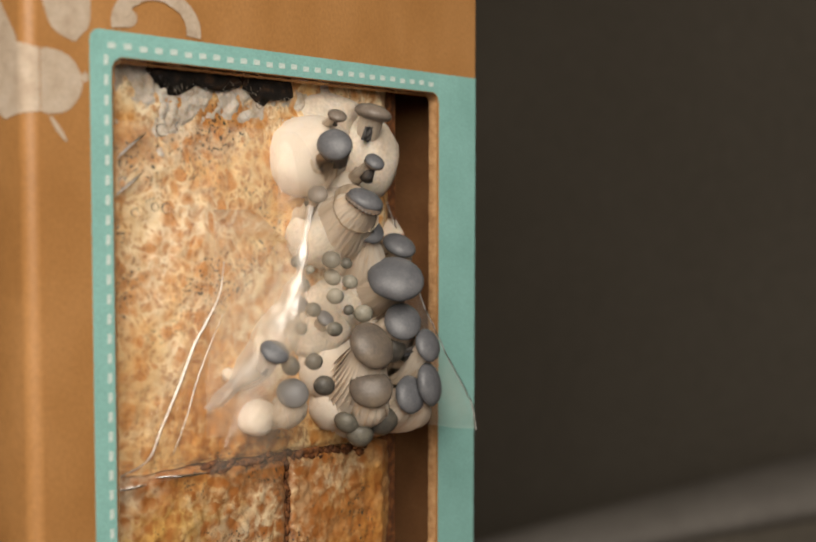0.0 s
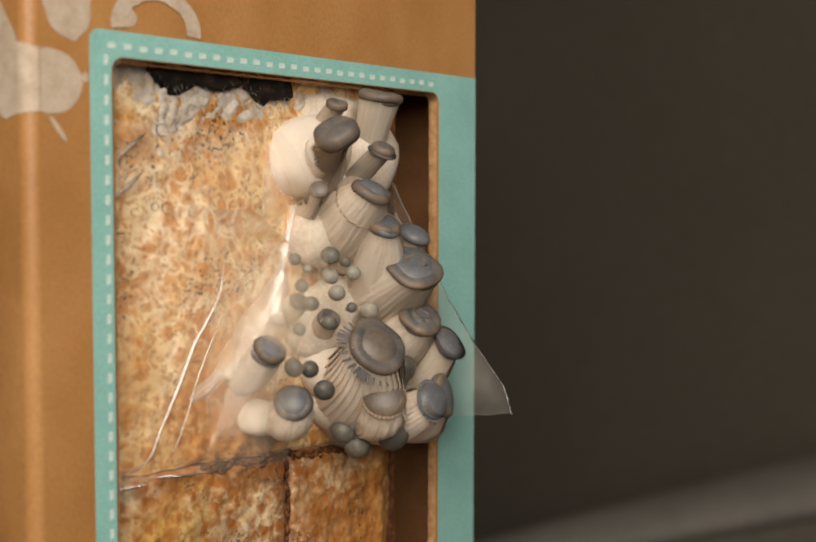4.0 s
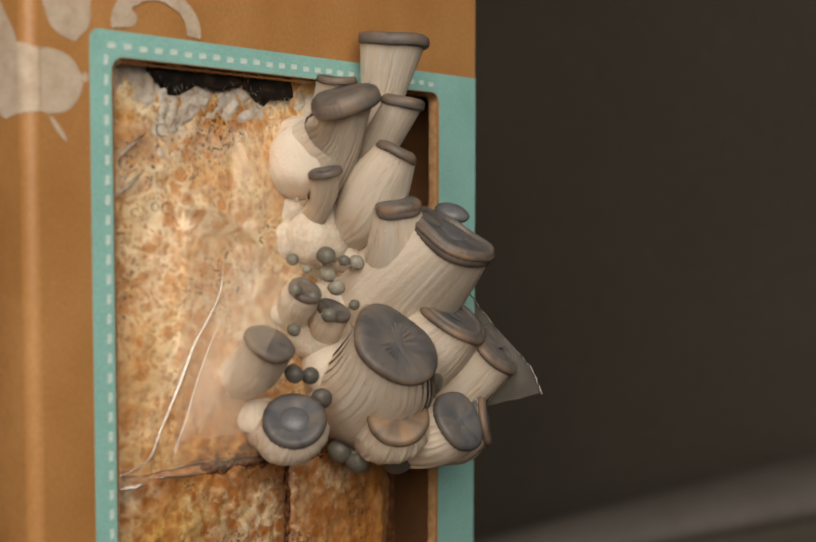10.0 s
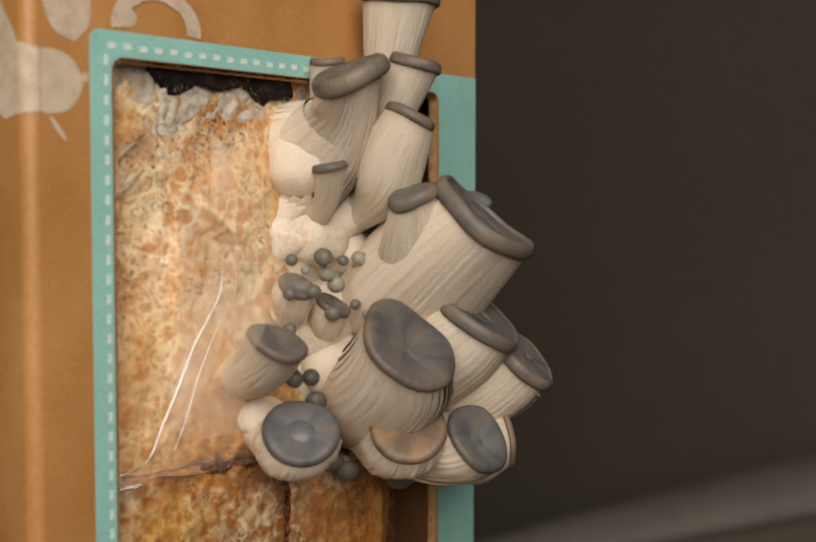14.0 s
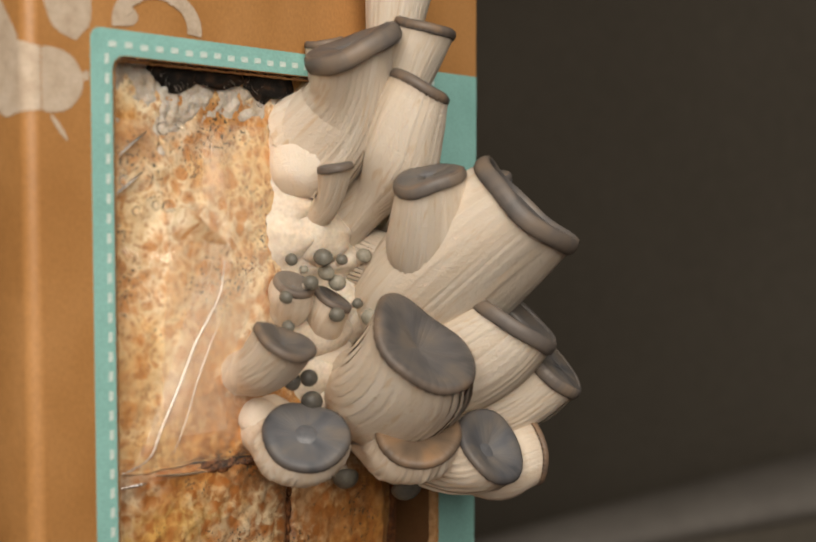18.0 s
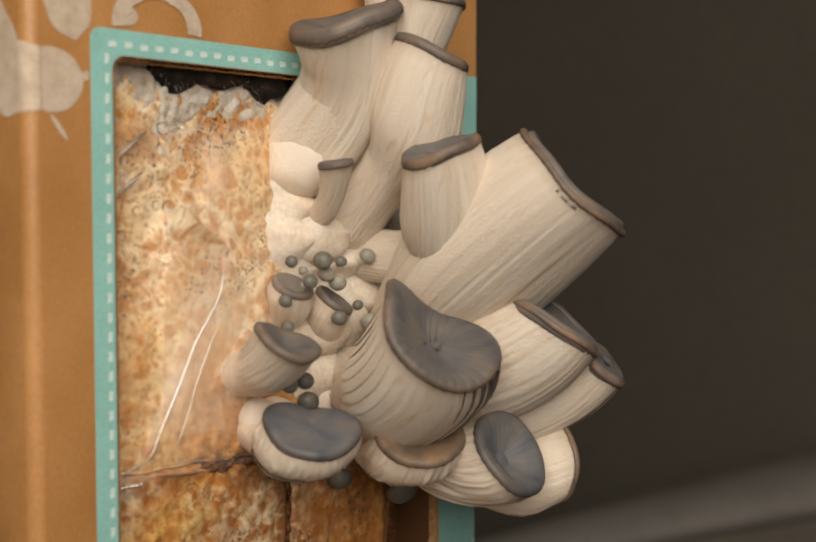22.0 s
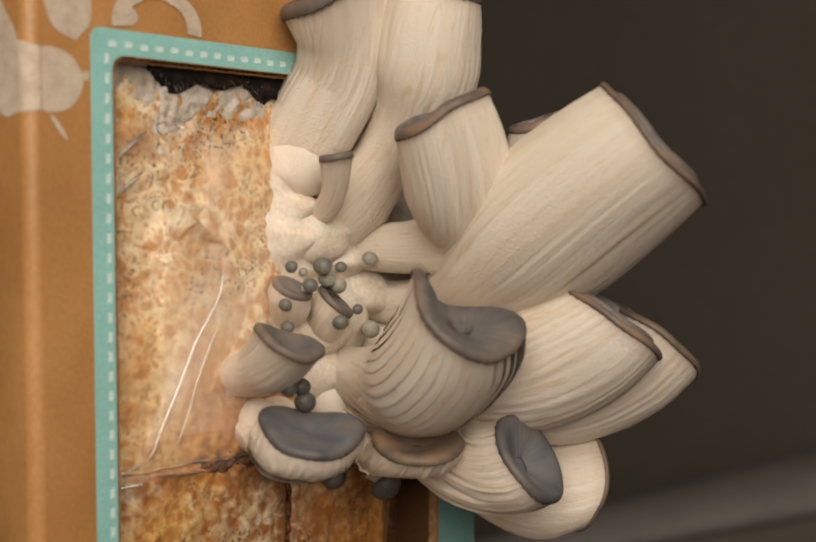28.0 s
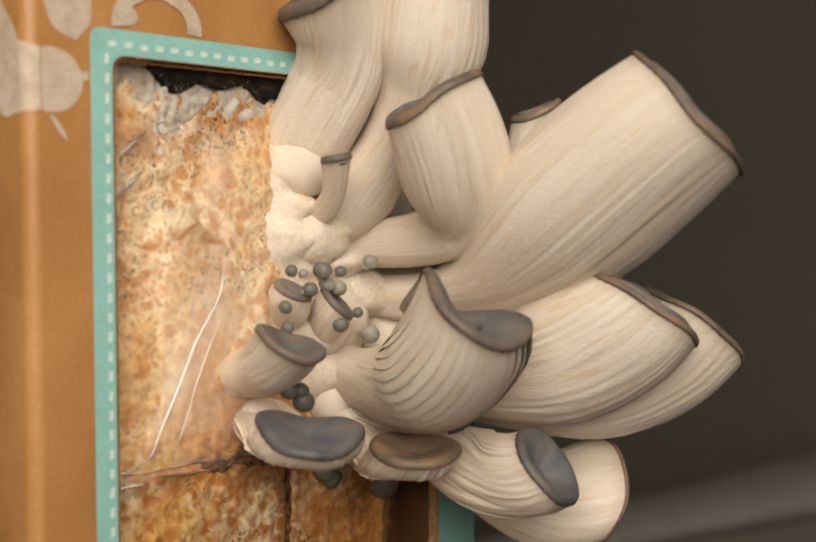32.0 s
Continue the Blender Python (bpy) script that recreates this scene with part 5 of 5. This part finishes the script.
def grown_mushroom(spec, crown_mat, rim_mat, label):
    rows = spec["rows"]
    forms = [Form(spec, r, rows[0], rows[-1]) for r in rows]
    last = forms[-1]
    shape = forms[spec.get("model", -1)]
    if "sag" in spec:  # the strips are cut from the unfolded cap
        shape = Form({**spec, "sag": (0.0, 0, 1)}, rows[spec.get("model", -1)], rows[0], rows[-1])
    thing = tagged(new("oyster_mushroom"), label, "mushroom", "oyster mushrooms on the block")
    ratio = last.r / forms[0].r
    n = 40 if ratio > 2.2 else 30
    half = math.pi / n
    fit = spec.get("fit", 1.14 if "model" not in spec else 1.25)
    ribs = round(last.r * 2 * math.pi / 0.0030)
    rib = (0.00008 + 0.0105 * last.r) * spec.get("ribbed", 1.0)
    for i in range(n):
        a = 2 * math.pi * i / n
        shift = (shape.at(1, a) - shape.at(0.55, a)).length
        for low, high, u0, u1, ahead in ((0.52, 1.0, spec.get("cut", 0.32), 1.0, 0.0), (0.06, 0.55, spec.get("tail", -0.12), spec.get("join", 0.62 if "model" in spec else 0.57 if ratio > 2.2 else 0.64), shift)):
            push = Matrix.Translation((ahead, 0, 0))
            inv = (shape.strip(a, low, high) @ push).inverted()
            verts, nu, nv = [], (10 if ahead else 17), (7 if ahead else 15)
            width = half * last.r
            for p in range(nu):
                u = u0 + (u1 - u0) * p / (nu - 1)
                g = max(0.0, min(1.0, (u - 0.40) / 0.3)) * min(1.0, (1.01 - u) / 0.10)
                hub = shape.at(max(u, 0.02), a).lerp(shape.at(max(u, 0.02), a + math.pi), 0.5)
                for q in range(nv):
                    s = -1 + 2 * q / (nv - 1)
                    aa = a + s * half * fit
                    pt = shape.at(u, aa)
                    lift = (pt - hub).normalized()
                    ca, sa = math.cos(aa), math.sin(aa)
                    h = -abs(s) ** 6 * 0.06 * width
                    if "model" in spec:
                        h -= s * s * 0.5 * (1.22 * width) ** 2 / last.r * 0.75 * min(1.6, ratio - 1) * g
                    bend = noise.noise((ca * 2.2, sa * 2.2 + last.phase, u * 2.6))
                    patch = 0.5 + 0.9 * noise.noise((ca * 3.1 + 7, sa * 3.1, u * 4.5 + last.phase))
                    fold = 0.45 * math.sin(ribs * aa + 9 * bend) + 1.5 * noise.noise((ca * ribs / 6, sa * ribs / 6 + last.phase, u * 3 + 6 * bend))
                    h += rib * max(0.12, min(1.2, patch)) * fold * g
                    h += 0.20 * width * noise.noise((ca * 1.9 + last.phase, sa * 1.9, u * 3.2)) + 0.05 * width * noise.noise((ca * 7, sa * 7 + last.phase, u * 9))
                    # the far end of each strip dips under the next
                    h -= 0.14 * width * max(0.0, 1 - (u - u0) / 0.14) + (0.16 * width * max(0.0, 1 - (u1 - u) / 0.06) if ahead else 0.0)
                    verts.append(inv @ (pt + lift * h))
            ob = piece("flesh_strip", verts, grid_faces(nu, nv), FLESH, thing)
            KEYED.append((ob, [(f.t, f.strip(a, low, high) @ push) for f in forms]))
    # swollen root that sits still on the block
    root, wide = Vector(spec["root"]) / 1000, spec["width"] / 1000 * 0.92
    verts, nu, nv = [], 14, 20
    turn = Vector(spec.get("swell", spec["grow"])).to_track_quat("Z", "Y").to_matrix()
    for p in range(nu):
        t = math.pi * p / (nu - 1)
        for q in range(nv):
            b = 2 * math.pi * q / nv
            d = Vector((math.sin(t) * math.cos(b), math.sin(t) * math.sin(b), 0.85 * spec["tall"] * math.cos(t)))
            k = wide * spec["bulb"] * (1 + 0.12 * noise.noise(d * 1.5 + root * 300) + 0.03 * noise.noise(d * 6 + root * 300))
            verts.append(root + turn @ (d * k))
    bulb = piece("stem_root", verts, [q[::-1] for q in grid_faces(nu, nv, True)], STEM, thing, "swollen white stem root")
    if "stem" in spec:
        if "tail" in spec:
            KEYED.append((bulb, [(0, pose(0, 0, 0)), (6, pose(0, -0.001, 0)), (12, pose(-0.001, -0.003, -0.001)), (20, pose(-0.001, -0.002, -0.001)), (28, pose(0, 0.001, -0.001))]))
        else:
            KEYED.append((bulb, [(0, pose(0, 0, 0)), (6, pose(0, -0.001, 0)), (12, pose(-0.0005, -0.003, 0)), (22, pose(0.002, 0.007, 0)), (32, pose(0.002, 0.009, 0))]))
    # cap flakes with a rolled rim
    th = (0.0010 + 0.050 * last.r) * spec.get("roll", 1.0)
    for i in range(n):
        a = 2 * math.pi * i / n
        prof = [(0.035, -0.10), (0.008, -0.50), (-0.018, -0.38), (-0.034, 0.05), (-0.015, 0.60), (0.06, 0.9), (0.20, 0.9), (0.40, 0.7), (0.60, 0.4), (last.reach * spec.get("cover", 1.0), 0.0)]
        verts = []
        for x, z in prof:
            for q in range(7):
                s = -1 + 2 * q / 6
                w = math.sin(half) * last.r * spec.get("lap", 1.2) * (1 - 0.66 * max(0, x))
                y = s * w
                verts.append((x * last.r + y * y / (2 * last.r) * (1 - max(0, x)), y, z * th - abs(s) ** 6 * 0.12 * th))
        ob = piece("cap_flake", verts, grid_faces(len(prof), 7), rim_mat, thing, "grey-brown cap margin")
        blotch = ob.data.attributes.new("blotch", "FLOAT", "POINT")
        place = last.leaf(a)
        for k, v in enumerate(verts):
            p = place @ Vector(v)
            blotch.data[k].value = 0.5 + 0.42 * noise.noise(p * 140) + 0.22 * noise.noise(p * 420)
        KEYED.append((ob, [(f.t, f.leaf(a)) for f in forms]))
    # rolled margin: swells out while the cap is young and draws in as it opens
    if "rolled" in spec:
        size, t0, t1, t2, t3 = spec["rolled"]
        hb, tb = size / 2000, size / 3600
        verts = []
        for p in range(11):
            c = 2 * math.pi * p / 11
            for q in range(7):
                s = -1 + 2 * q / 6
                y = s * math.sin(half) * last.r * 1.15
                verts.append((tb * math.cos(c) + y * y / (2 * last.r) * 0.9, y, hb * math.sin(c) + 0.25 * tb * math.cos(c)))
        for i in range(n):
            a = 2 * math.pi * i / n
            ob = piece("cap_margin", verts, [(b * 7 + q, b * 7 + q + 1, (b + 1) % 11 * 7 + q + 1, (b + 1) % 11 * 7 + q) for b in range(11) for q in range(6)], LEAF_ROLL, thing, "rolled cap margin")
            blotch = ob.data.attributes.new("blotch", "FLOAT", "POINT")
            place = last.rim(a)
            for k, v in enumerate(verts):
                w = place @ Vector(v)
                blotch.data[k].value = 0.5 + 0.42 * noise.noise(w * 110) + 0.15 * noise.noise(w * 420)
            poses = []
            for t in sorted({f.t for f in forms} | {t1, t2}):
                f = Form(spec, row_at(rows, t), rows[0], rows[-1])
                k = min(1.0, max(0.0, (t - t0) / (t1 - t0))) * (1 - min(1.0, max(0.0, (t - t2) / (t3 - t2))))
                k = k * k * (3 - 2 * k)
                poses.append((t, f.rim(a) @ pose((0.55 * f.r if t < t1 else 3.4 * tb) * (1 - k) + 0.2 * tb * k, 0, -hb * 0.1 * k)))
            KEYED.append((ob, poses))
    r0 = forms[0].r * 1.05 * spec.get("button", 1.0)
    verts, nu, nv = [], 13, 22
    for p in range(nu):
        t = math.pi * p / (nu - 1)
        for q in range(nv):
            b = 2 * math.pi * q / nv
            k = r0 * (1 + 0.05 * math.sin(2 * b + last.phase) + 0.03 * noise.noise((math.cos(b) * 2, math.sin(b) * 2 + last.phase, t)))
            verts.append((k * math.sin(t) * math.cos(b), k * math.sin(t) * math.sin(b), 0.50 * r0 * math.cos(t) * (1 if t < 1.57 else 0.8)))
    crown = piece("cap_crown", verts, [q[::-1] for q in grid_faces(nu, nv, True)], crown_mat, thing, "smooth slate grey cap crown")
    KEYED.append((crown, [(f.t, f.crown(r0)) for f in forms]))
    return thing


def small_mushroom(radius, way, mat, rows):
    r = radius / 1000
    thing = tagged(new("mushroom_pin"), "small young mushroom with round grey cap", "mushroom", "young mushroom pins")
    verts, nu, nv = [], 12, 18
    prof = [(0.0, 0.78), (0.3, 0.74), (0.58, 0.62), (0.82, 0.40), (0.97, 0.10), (1.0, -0.08), (0.93, -0.24), (0.78, -0.32), (0.5, -0.28)]
    for x, z in prof:
        for q in range(nv):
            b = 2 * math.pi * q / nv
            k = r * (1 + 0.05 * math.sin(2 * b + radius))
            verts.append((x * k * math.cos(b), x * k * math.sin(b), z * r))
    piece("cap", verts, [q[::-1] for q in grid_faces(len(prof), nv, True)], mat, thing)
    inward = Vector(way).to_track_quat("Z", "Y").to_matrix().transposed() @ Vector((0.45, 0.85, -0.3))
    verts = []
    for i in range(8):
        c = Vector((0, 0, -0.1)) + Vector((0, 0, -0.9)) * (i / 7) + inward * 1.1 * (i / 7) ** 1.5
        for q in range(12):
            b = 2 * math.pi * q / 12
            k = 0.36 + 0.02 * i + 0.03 * math.sin(3 * b + i)
            verts.append(r * (c + Vector((k * math.cos(b), k * math.sin(b), 0))))
    piece("stem", verts, [q[::-1] for q in grid_faces(8, 12, True)], STEM, thing, "white stem")
    q = Vector(way).to_track_quat("Z", "Y").to_matrix().to_4x4()
    turned = []
    for t, x, y, z in rows:
        m = q.copy()
        m.translation = (x / 1000, y / 1000, z / 1000)
        turned.append((t, m))
    KEYED.append((thing, turned))
    return thing


WARM = {"K", "L", "F", "E", "A"}
LOOKS = {
    "A": "tall pale mushroom with a brown cap rising above the box window",
    "B": "large pale mushroom with wavy brown rim leaning upwards",
    "G": "pale mushroom with bent stem and ribbed gills",
    "H": "largest oyster mushroom, broad pale gills and thin brown rim",
    "I": "broad pale oyster mushroom with a slate grey cap",
    "K": "pale oyster mushroom with a saddle shaped taupe cap",
    "L": "low oyster mushroom with a flat brownish cap and ribbed gills",
    "M": "low oyster mushroom with a folded blue-grey cap",
    "N": "low oyster mushroom with a hollow slate grey cap",
}
for key, spec in SPECS.items():
    grown_mushroom(spec, CAP_TAN if key in "KL" else CAP_WARM if key in WARM else CAP_BLUE, LEAF_BLUE if key in "MN" else LEAF_TAN if key == "L" else LEAF_RIM if key in ("H", "H2", "I", "J", "O", "G") else LEAF_WARM,
                   LOOKS.get(key, "pale oyster mushroom with a grey-brown cap rim"))
for radius, way, kind, rows in PINS:
    small_mushroom(radius, way, PIN_MATS[kind], rows)


# ---- plastic bag: film over the block, crease, and the cut flap ----
DROPS = [(0.0165, 0.1522, 0.0018), (0.0215, 0.1533, 0.0011), (0.0142, 0.1343, 0.0012), (0.0176, 0.1340, 0.0015), (0.0053, 0.1399, 0.0016), (0.0085, 0.1331, 0.0012), (0.0478, 0.1598, 0.0010)]


def build_bag():
    bag = tagged(new("plastic_bag"), "clear wrinkled plastic bag over the substrate block", "plastic bag")
    verts, nx, nz = [], 60, 70
    for i in range(nx):
        for j in range(nz):
            z = 0.069 + 0.085 * j / (nz - 1)
            right = 0.049 + 0.005 * math.sin((z - 0.07) * 30) - 0.25 * max(0, z - 0.14)
            x = -0.014 + (right + 0.014) * i / (nx - 1)
            s = i / (nx - 1)
            y = 0.0038 - 0.0125 * max(0, s - 0.5) ** 1.3 * 2.4 * math.sin(math.pi * min(1, max(0, (z - 0.066) / 0.09))) + 0.0006 * noise.noise((x * 90, z * 60, 2)) + 0.0003 * noise.noise((x * 300, z * 180, 7))
            verts.append((x, y, z))
    piece("film", verts, [q[::-1] for q in grid_faces(nx, nz)], FILM, bag)

    verts, nx, nz = [], 24, 60
    for i in range(nx):
        for j in range(nz):
            s, u = i / (nx - 1), j / (nz - 1)
            z = 0.0725 + 0.080 * u
            left = 0.006 + 0.022 * min(1, u / 0.6) ** 0.8 + 0.004 * max(0, u - 0.6)
            right = 0.031 + 0.010 * min(1, max(0, (u - 0.25) / 0.3)) - 0.006 * max(0, (u - 0.75) / 0.25)
            x = left + (right - left) * s
            lift = math.sin(math.pi * min(1, u * 0.9 + 0.1)) ** 0.7
            y = 0.0035 - lift * (0.004 * min(1, s * 3) + 0.007 * s) + 0.0007 * noise.noise((x * 120, z * 45, 5))
            verts.append((x, y, z))
    bulge = piece("film_bulge", verts, [q[::-1] for q in grid_faces(nx, nz)], FILM_HAZE, bag, "milky bulging film beside the mushrooms")
    KEYED.append((bulge, [(0, pose(0.010, -0.016, 0)), (3, pose(0.009, -0.014, 0)), (6, pose(0.007, -0.010, 0)), (9, pose(0.005, -0.007, 0)), (13, pose(0.002, -0.003, 0)), (17.5, pose(0, 0, 0)), (32, pose(0, 0, 0))]))

    def crease(pts, w, mat=FILM_EDGE):
        pts = [Vector(p) for p in pts]
        line = []
        for k in range(len(pts) - 1):
            p0, p1, p2, p3 = pts[max(0, k - 1)], pts[k], pts[k + 1], pts[min(len(pts) - 1, k + 2)]
            for s in range(8):
                t = s / 8
                line.append(0.5 * (2 * p1 + (p2 - p0) * t + (2 * p0 - 5 * p1 + 4 * p2 - p3) * t * t + (3 * p1 - p0 - 3 * p2 + p3) * t ** 3))
        line.append(pts[-1])
        verts = []
        for k, c in enumerate(line):
            d = (line[min(k + 1, len(line) - 1)] - line[max(k - 1, 0)]).normalized()
            side = d.cross(Vector((0, -1, 0))).normalized()
            taper = math.sin(math.pi * min(0.97, max(0.06, k / (len(line) - 1)))) ** 0.5
            for q in range(8):
                b = 2 * math.pi * q / 8
                verts.append(c + side * w * taper * math.cos(b) + Vector((0, -1, 0)) * w * 1.2 * taper * math.sin(b))
        return piece("film_crease", verts, grid_faces(len(line), 8, True), mat, bag, "folded crease in the film, its glint put in as white")
    rng = random.Random(8)
    for x, z, r in DROPS:
        bm = bmesh.new()
        bmesh.ops.create_icosphere(bm, subdivisions=2, radius=r)
        for v in bm.verts:
            k = 1 + 0.18 * noise.noise(v.co / r + Vector((x, 0, z)) * 900)
            v.co = Vector((x + v.co.x * k, 0.0030 + v.co.y * 0.5, z + v.co.z * k * 0.9))
        part("water_droplet", bm, DROP, bag, "clear droplet of condensation")
    for ob in bag.children:
        ob.visible_shadow = False
    return bag, crease


BAG, crease = build_bag()
crease([(0.0345, 0.0020, 0.1208), (0.0331, 0.0020, 0.1132), (0.0290, 0.0020, 0.1068), (0.0248, 0.0020, 0.1011), (0.0198, 0.0020, 0.0916), (0.0145, 0.0020, 0.0824), (0.0103, 0.0020, 0.0754), (0.0009, 0.0020, 0.0727)], 0.00045)
crease([(0.0332, 0.0010, 0.1081), (0.0289, 0.0010, 0.1008), (0.0246, 0.0010, 0.0924), (0.0213, 0.0010, 0.0840), (0.0172, 0.0010, 0.0759)], 0.0002)
# short white strips in place of highlights on the film
crease([(0.0037, 0.0030, 0.1455), (0.0069, 0.0030, 0.1481), (0.0117, 0.0030, 0.1514)], 0.0004)
crease([(0.0024, 0.0030, 0.1366), (0.0065, 0.0030, 0.1394), (0.0104, 0.0030, 0.1421)], 0.0004)
crease([(0.0137, 0.0035, 0.0706), (0.0216, 0.0035, 0.0695), (0.0299, 0.0035, 0.0689)], 0.0004)
crease([(0.0029, 0.0035, 0.0695), (0.0069, 0.0035, 0.0693), (0.0109, 0.0035, 0.0694)], 0.0004)
# a tight curved film ribbon added over the young mushrooms to mirror the lamp
spine = [Vector(p) for p in ((0.0488, -0.014, 0.1346), (0.0462, -0.014, 0.1247), (0.0440, -0.014, 0.1159), (0.0400, -0.014, 0.1080), (0.0335, -0.014, 0.1015), (0.0235, -0.014, 0.0938), (0.0145, -0.014, 0.0886))]
verts, facing = [], Vector((-0.647, -0.692, 0.320))
for j in range(37):
    k = min(5, j // 6)
    p0, p1, p2, p3 = spine[max(0, k - 1)], spine[k], spine[k + 1], spine[min(6, k + 2)]
    t = j / 6 - k
    c = 0.5 * (2 * p1 + (p2 - p0) * t + (2 * p0 - 5 * p1 + 4 * p2 - p3) * t * t + (3 * p1 - p0 - 3 * p2 + p3) * t ** 3)
    d = (p2 - p1).normalized()
    up = (facing - d * facing.dot(d)).normalized()
    side = d.cross(up)
    w = 0.0010 + 0.0058 * math.exp(-((j - 21) / 8.0) ** 2) + 0.0012 * noise.noise((j * 0.35, 2, 5))
    for q in range(13):
        b = (q / 6 - 1) * 0.95
        verts.append(c + side * w * math.sin(b) - up * w * (1 - math.cos(b)) + up * 0.0004 * noise.noise((j * 0.4, q * 0.5, 8)))
fold = piece("film_fold", verts, grid_faces(37, 13), FILM_SHINE, BAG, "curved film ribbon added over the young mushrooms as a highlight")
fold.visible_shadow = False
KEYED.append((fold, [(0, pose(0, 0, 0)), (1.5, pose(0.001, 0.001, 0)), (3, pose(0.004, 0.004, 0)), (6, pose(0.008, 0.026, 0)), (32, pose(0.008, 0.027, 0))]))
near, edge = [(0.0306, 0.0025, 0.1336), (0.0310, 0.0025, 0.1234), (0.0303, 0.0025, 0.1133), (0.0290, 0.0025, 0.1019), (0.0279, 0.0025, 0.0893), (0.0278, 0.0025, 0.0780)], [(0.0283, -0.0280, 0.1338), (0.0321, -0.0280, 0.1243), (0.0338, -0.0280, 0.1146), (0.0341, -0.0280, 0.1038), (0.0366, -0.0280, 0.0913), (0.0393, -0.0280, 0.0809)]
verts = []
for j in range(31):
    k = min(4, j * 5 // 30)
    f = j / 6 - k
    p, q = Vector(near[k]).lerp(Vector(near[k + 1]), f), Vector(edge[k]).lerp(Vector(edge[k + 1]), f)
    arch = 0.55 + 0.45 * math.sin(math.pi * min(1, j / 24))
    for i in range(25):
        g = i / 24
        c = p.lerp(q, g)
        c.y = p.y + (q.y - p.y) * arch * g ** 0.7 + 0.0010 * noise.noise((c.x * 110, c.z * 70, 6)) * g
        c.x += 0.0012 * noise.noise((3, c.z * 260, 8)) * g
        verts.append(c)
veil = piece("film_veil", verts, grid_faces(31, 25), FILM_VEIL, BAG, "hazy film draped over the young mushrooms")
veil.visible_shadow = False
KEYED.append((veil, [(0, pose(0.001, 0, 0)), (3, pose(0.001, 0, 0)), (6, pose(0, 0, 0)), (10, pose(-0.006, 0.003, 0)), (13.5, pose(-0.008, 0.004, 0)), (17.5, pose(-0.0115, 0.008, 0)), (32, pose(-0.012, 0.009, 0))]))

def build_flap():
    edge = [(0.0000, 0.0000), (0.0030, 0.0063), (0.0141, 0.0161), (0.0266, 0.0284), (0.0396, 0.0442), (0.0512, 0.0591), (0.0552, 0.0455), (0.0512, 0.0181), (0.0452, -0.0074), (0.0319, -0.0078), (0.0175, -0.0051)]
    flap = tagged(new("bag_flap"), "torn corner of clear plastic film pushed out by the mushrooms", "plastic film")
    pts = []
    for k in range(len(edge)):
        a, b = Vector(edge[k]), Vector(edge[(k + 1) % len(edge)])
        for s in range(10):
            p = a.lerp(b, s / 10)
            out = Vector((b - a)).normalized()
            pts.append(p + Vector((-out.y, out.x)) * 0.0004 * noise.noise((p.x * 900, p.y * 900, 1)))
    c = sum(pts, Vector((0, 0))) / len(pts)
    verts, n = [], len(pts)
    for side in (0, 1):
        for k in (1.0, 0.96, 0.7, 0.4, 0.1):
            for p in pts:
                q = c + (p - c) * k
                verts.append((0.00012 * side + 0.0012 * noise.noise((q.x * 60, q.y * 60, 4)), q.x, q.y))
    faces = [f for s in (0, 1) for f in [tuple(i + s * 5 * n for i in q) for q in grid_faces(5, n, True)]]
    faces += [(i, (i + 1) % n, 5 * n + (i + 1) % n, 5 * n + i) for i in range(n)]
    piece("film", verts, faces, FLAP_FILM, flap)
    rim = []
    for p in pts:
        for dx, dy in ((0.0003, 0), (0, 0.00025), (-0.0003, 0), (0, -0.00025)):
            rim.append((dx, p.x + dy, p.y + dy))
    piece("torn_edge", rim[:-120], grid_faces(n - 30, 4, True), FILM_EDGE, flap, "whitish torn edge")
    KEYED.append((flap, [(0, pose(0.104, -0.0246, 0.0721, 14)), (3, pose(0.104, -0.0335, 0.0764, 9)), (6, pose(0.104, -0.0415, 0.0811, 4)), (9, pose(0.104, -0.0461, 0.0846, 0)), (13, pose(0.104, -0.0458, 0.0839, -2)), (17.5, pose(0.104, -0.0407, 0.0829, -6)), (24, pose(0.104, -0.0321, 0.0820, -10)), (32, pose(0.104, -0.0286, 0.0816, -10))]))


FLAP_FILM = film_material("flap_film", 0.085, 1.4)
build_flap()


def motions():
    for ob, rows in KEYED:
        if rows[-1][0] < 32:
            rows = rows + [(32, rows[-1][1])]
        walk(ob, rows)


motions()
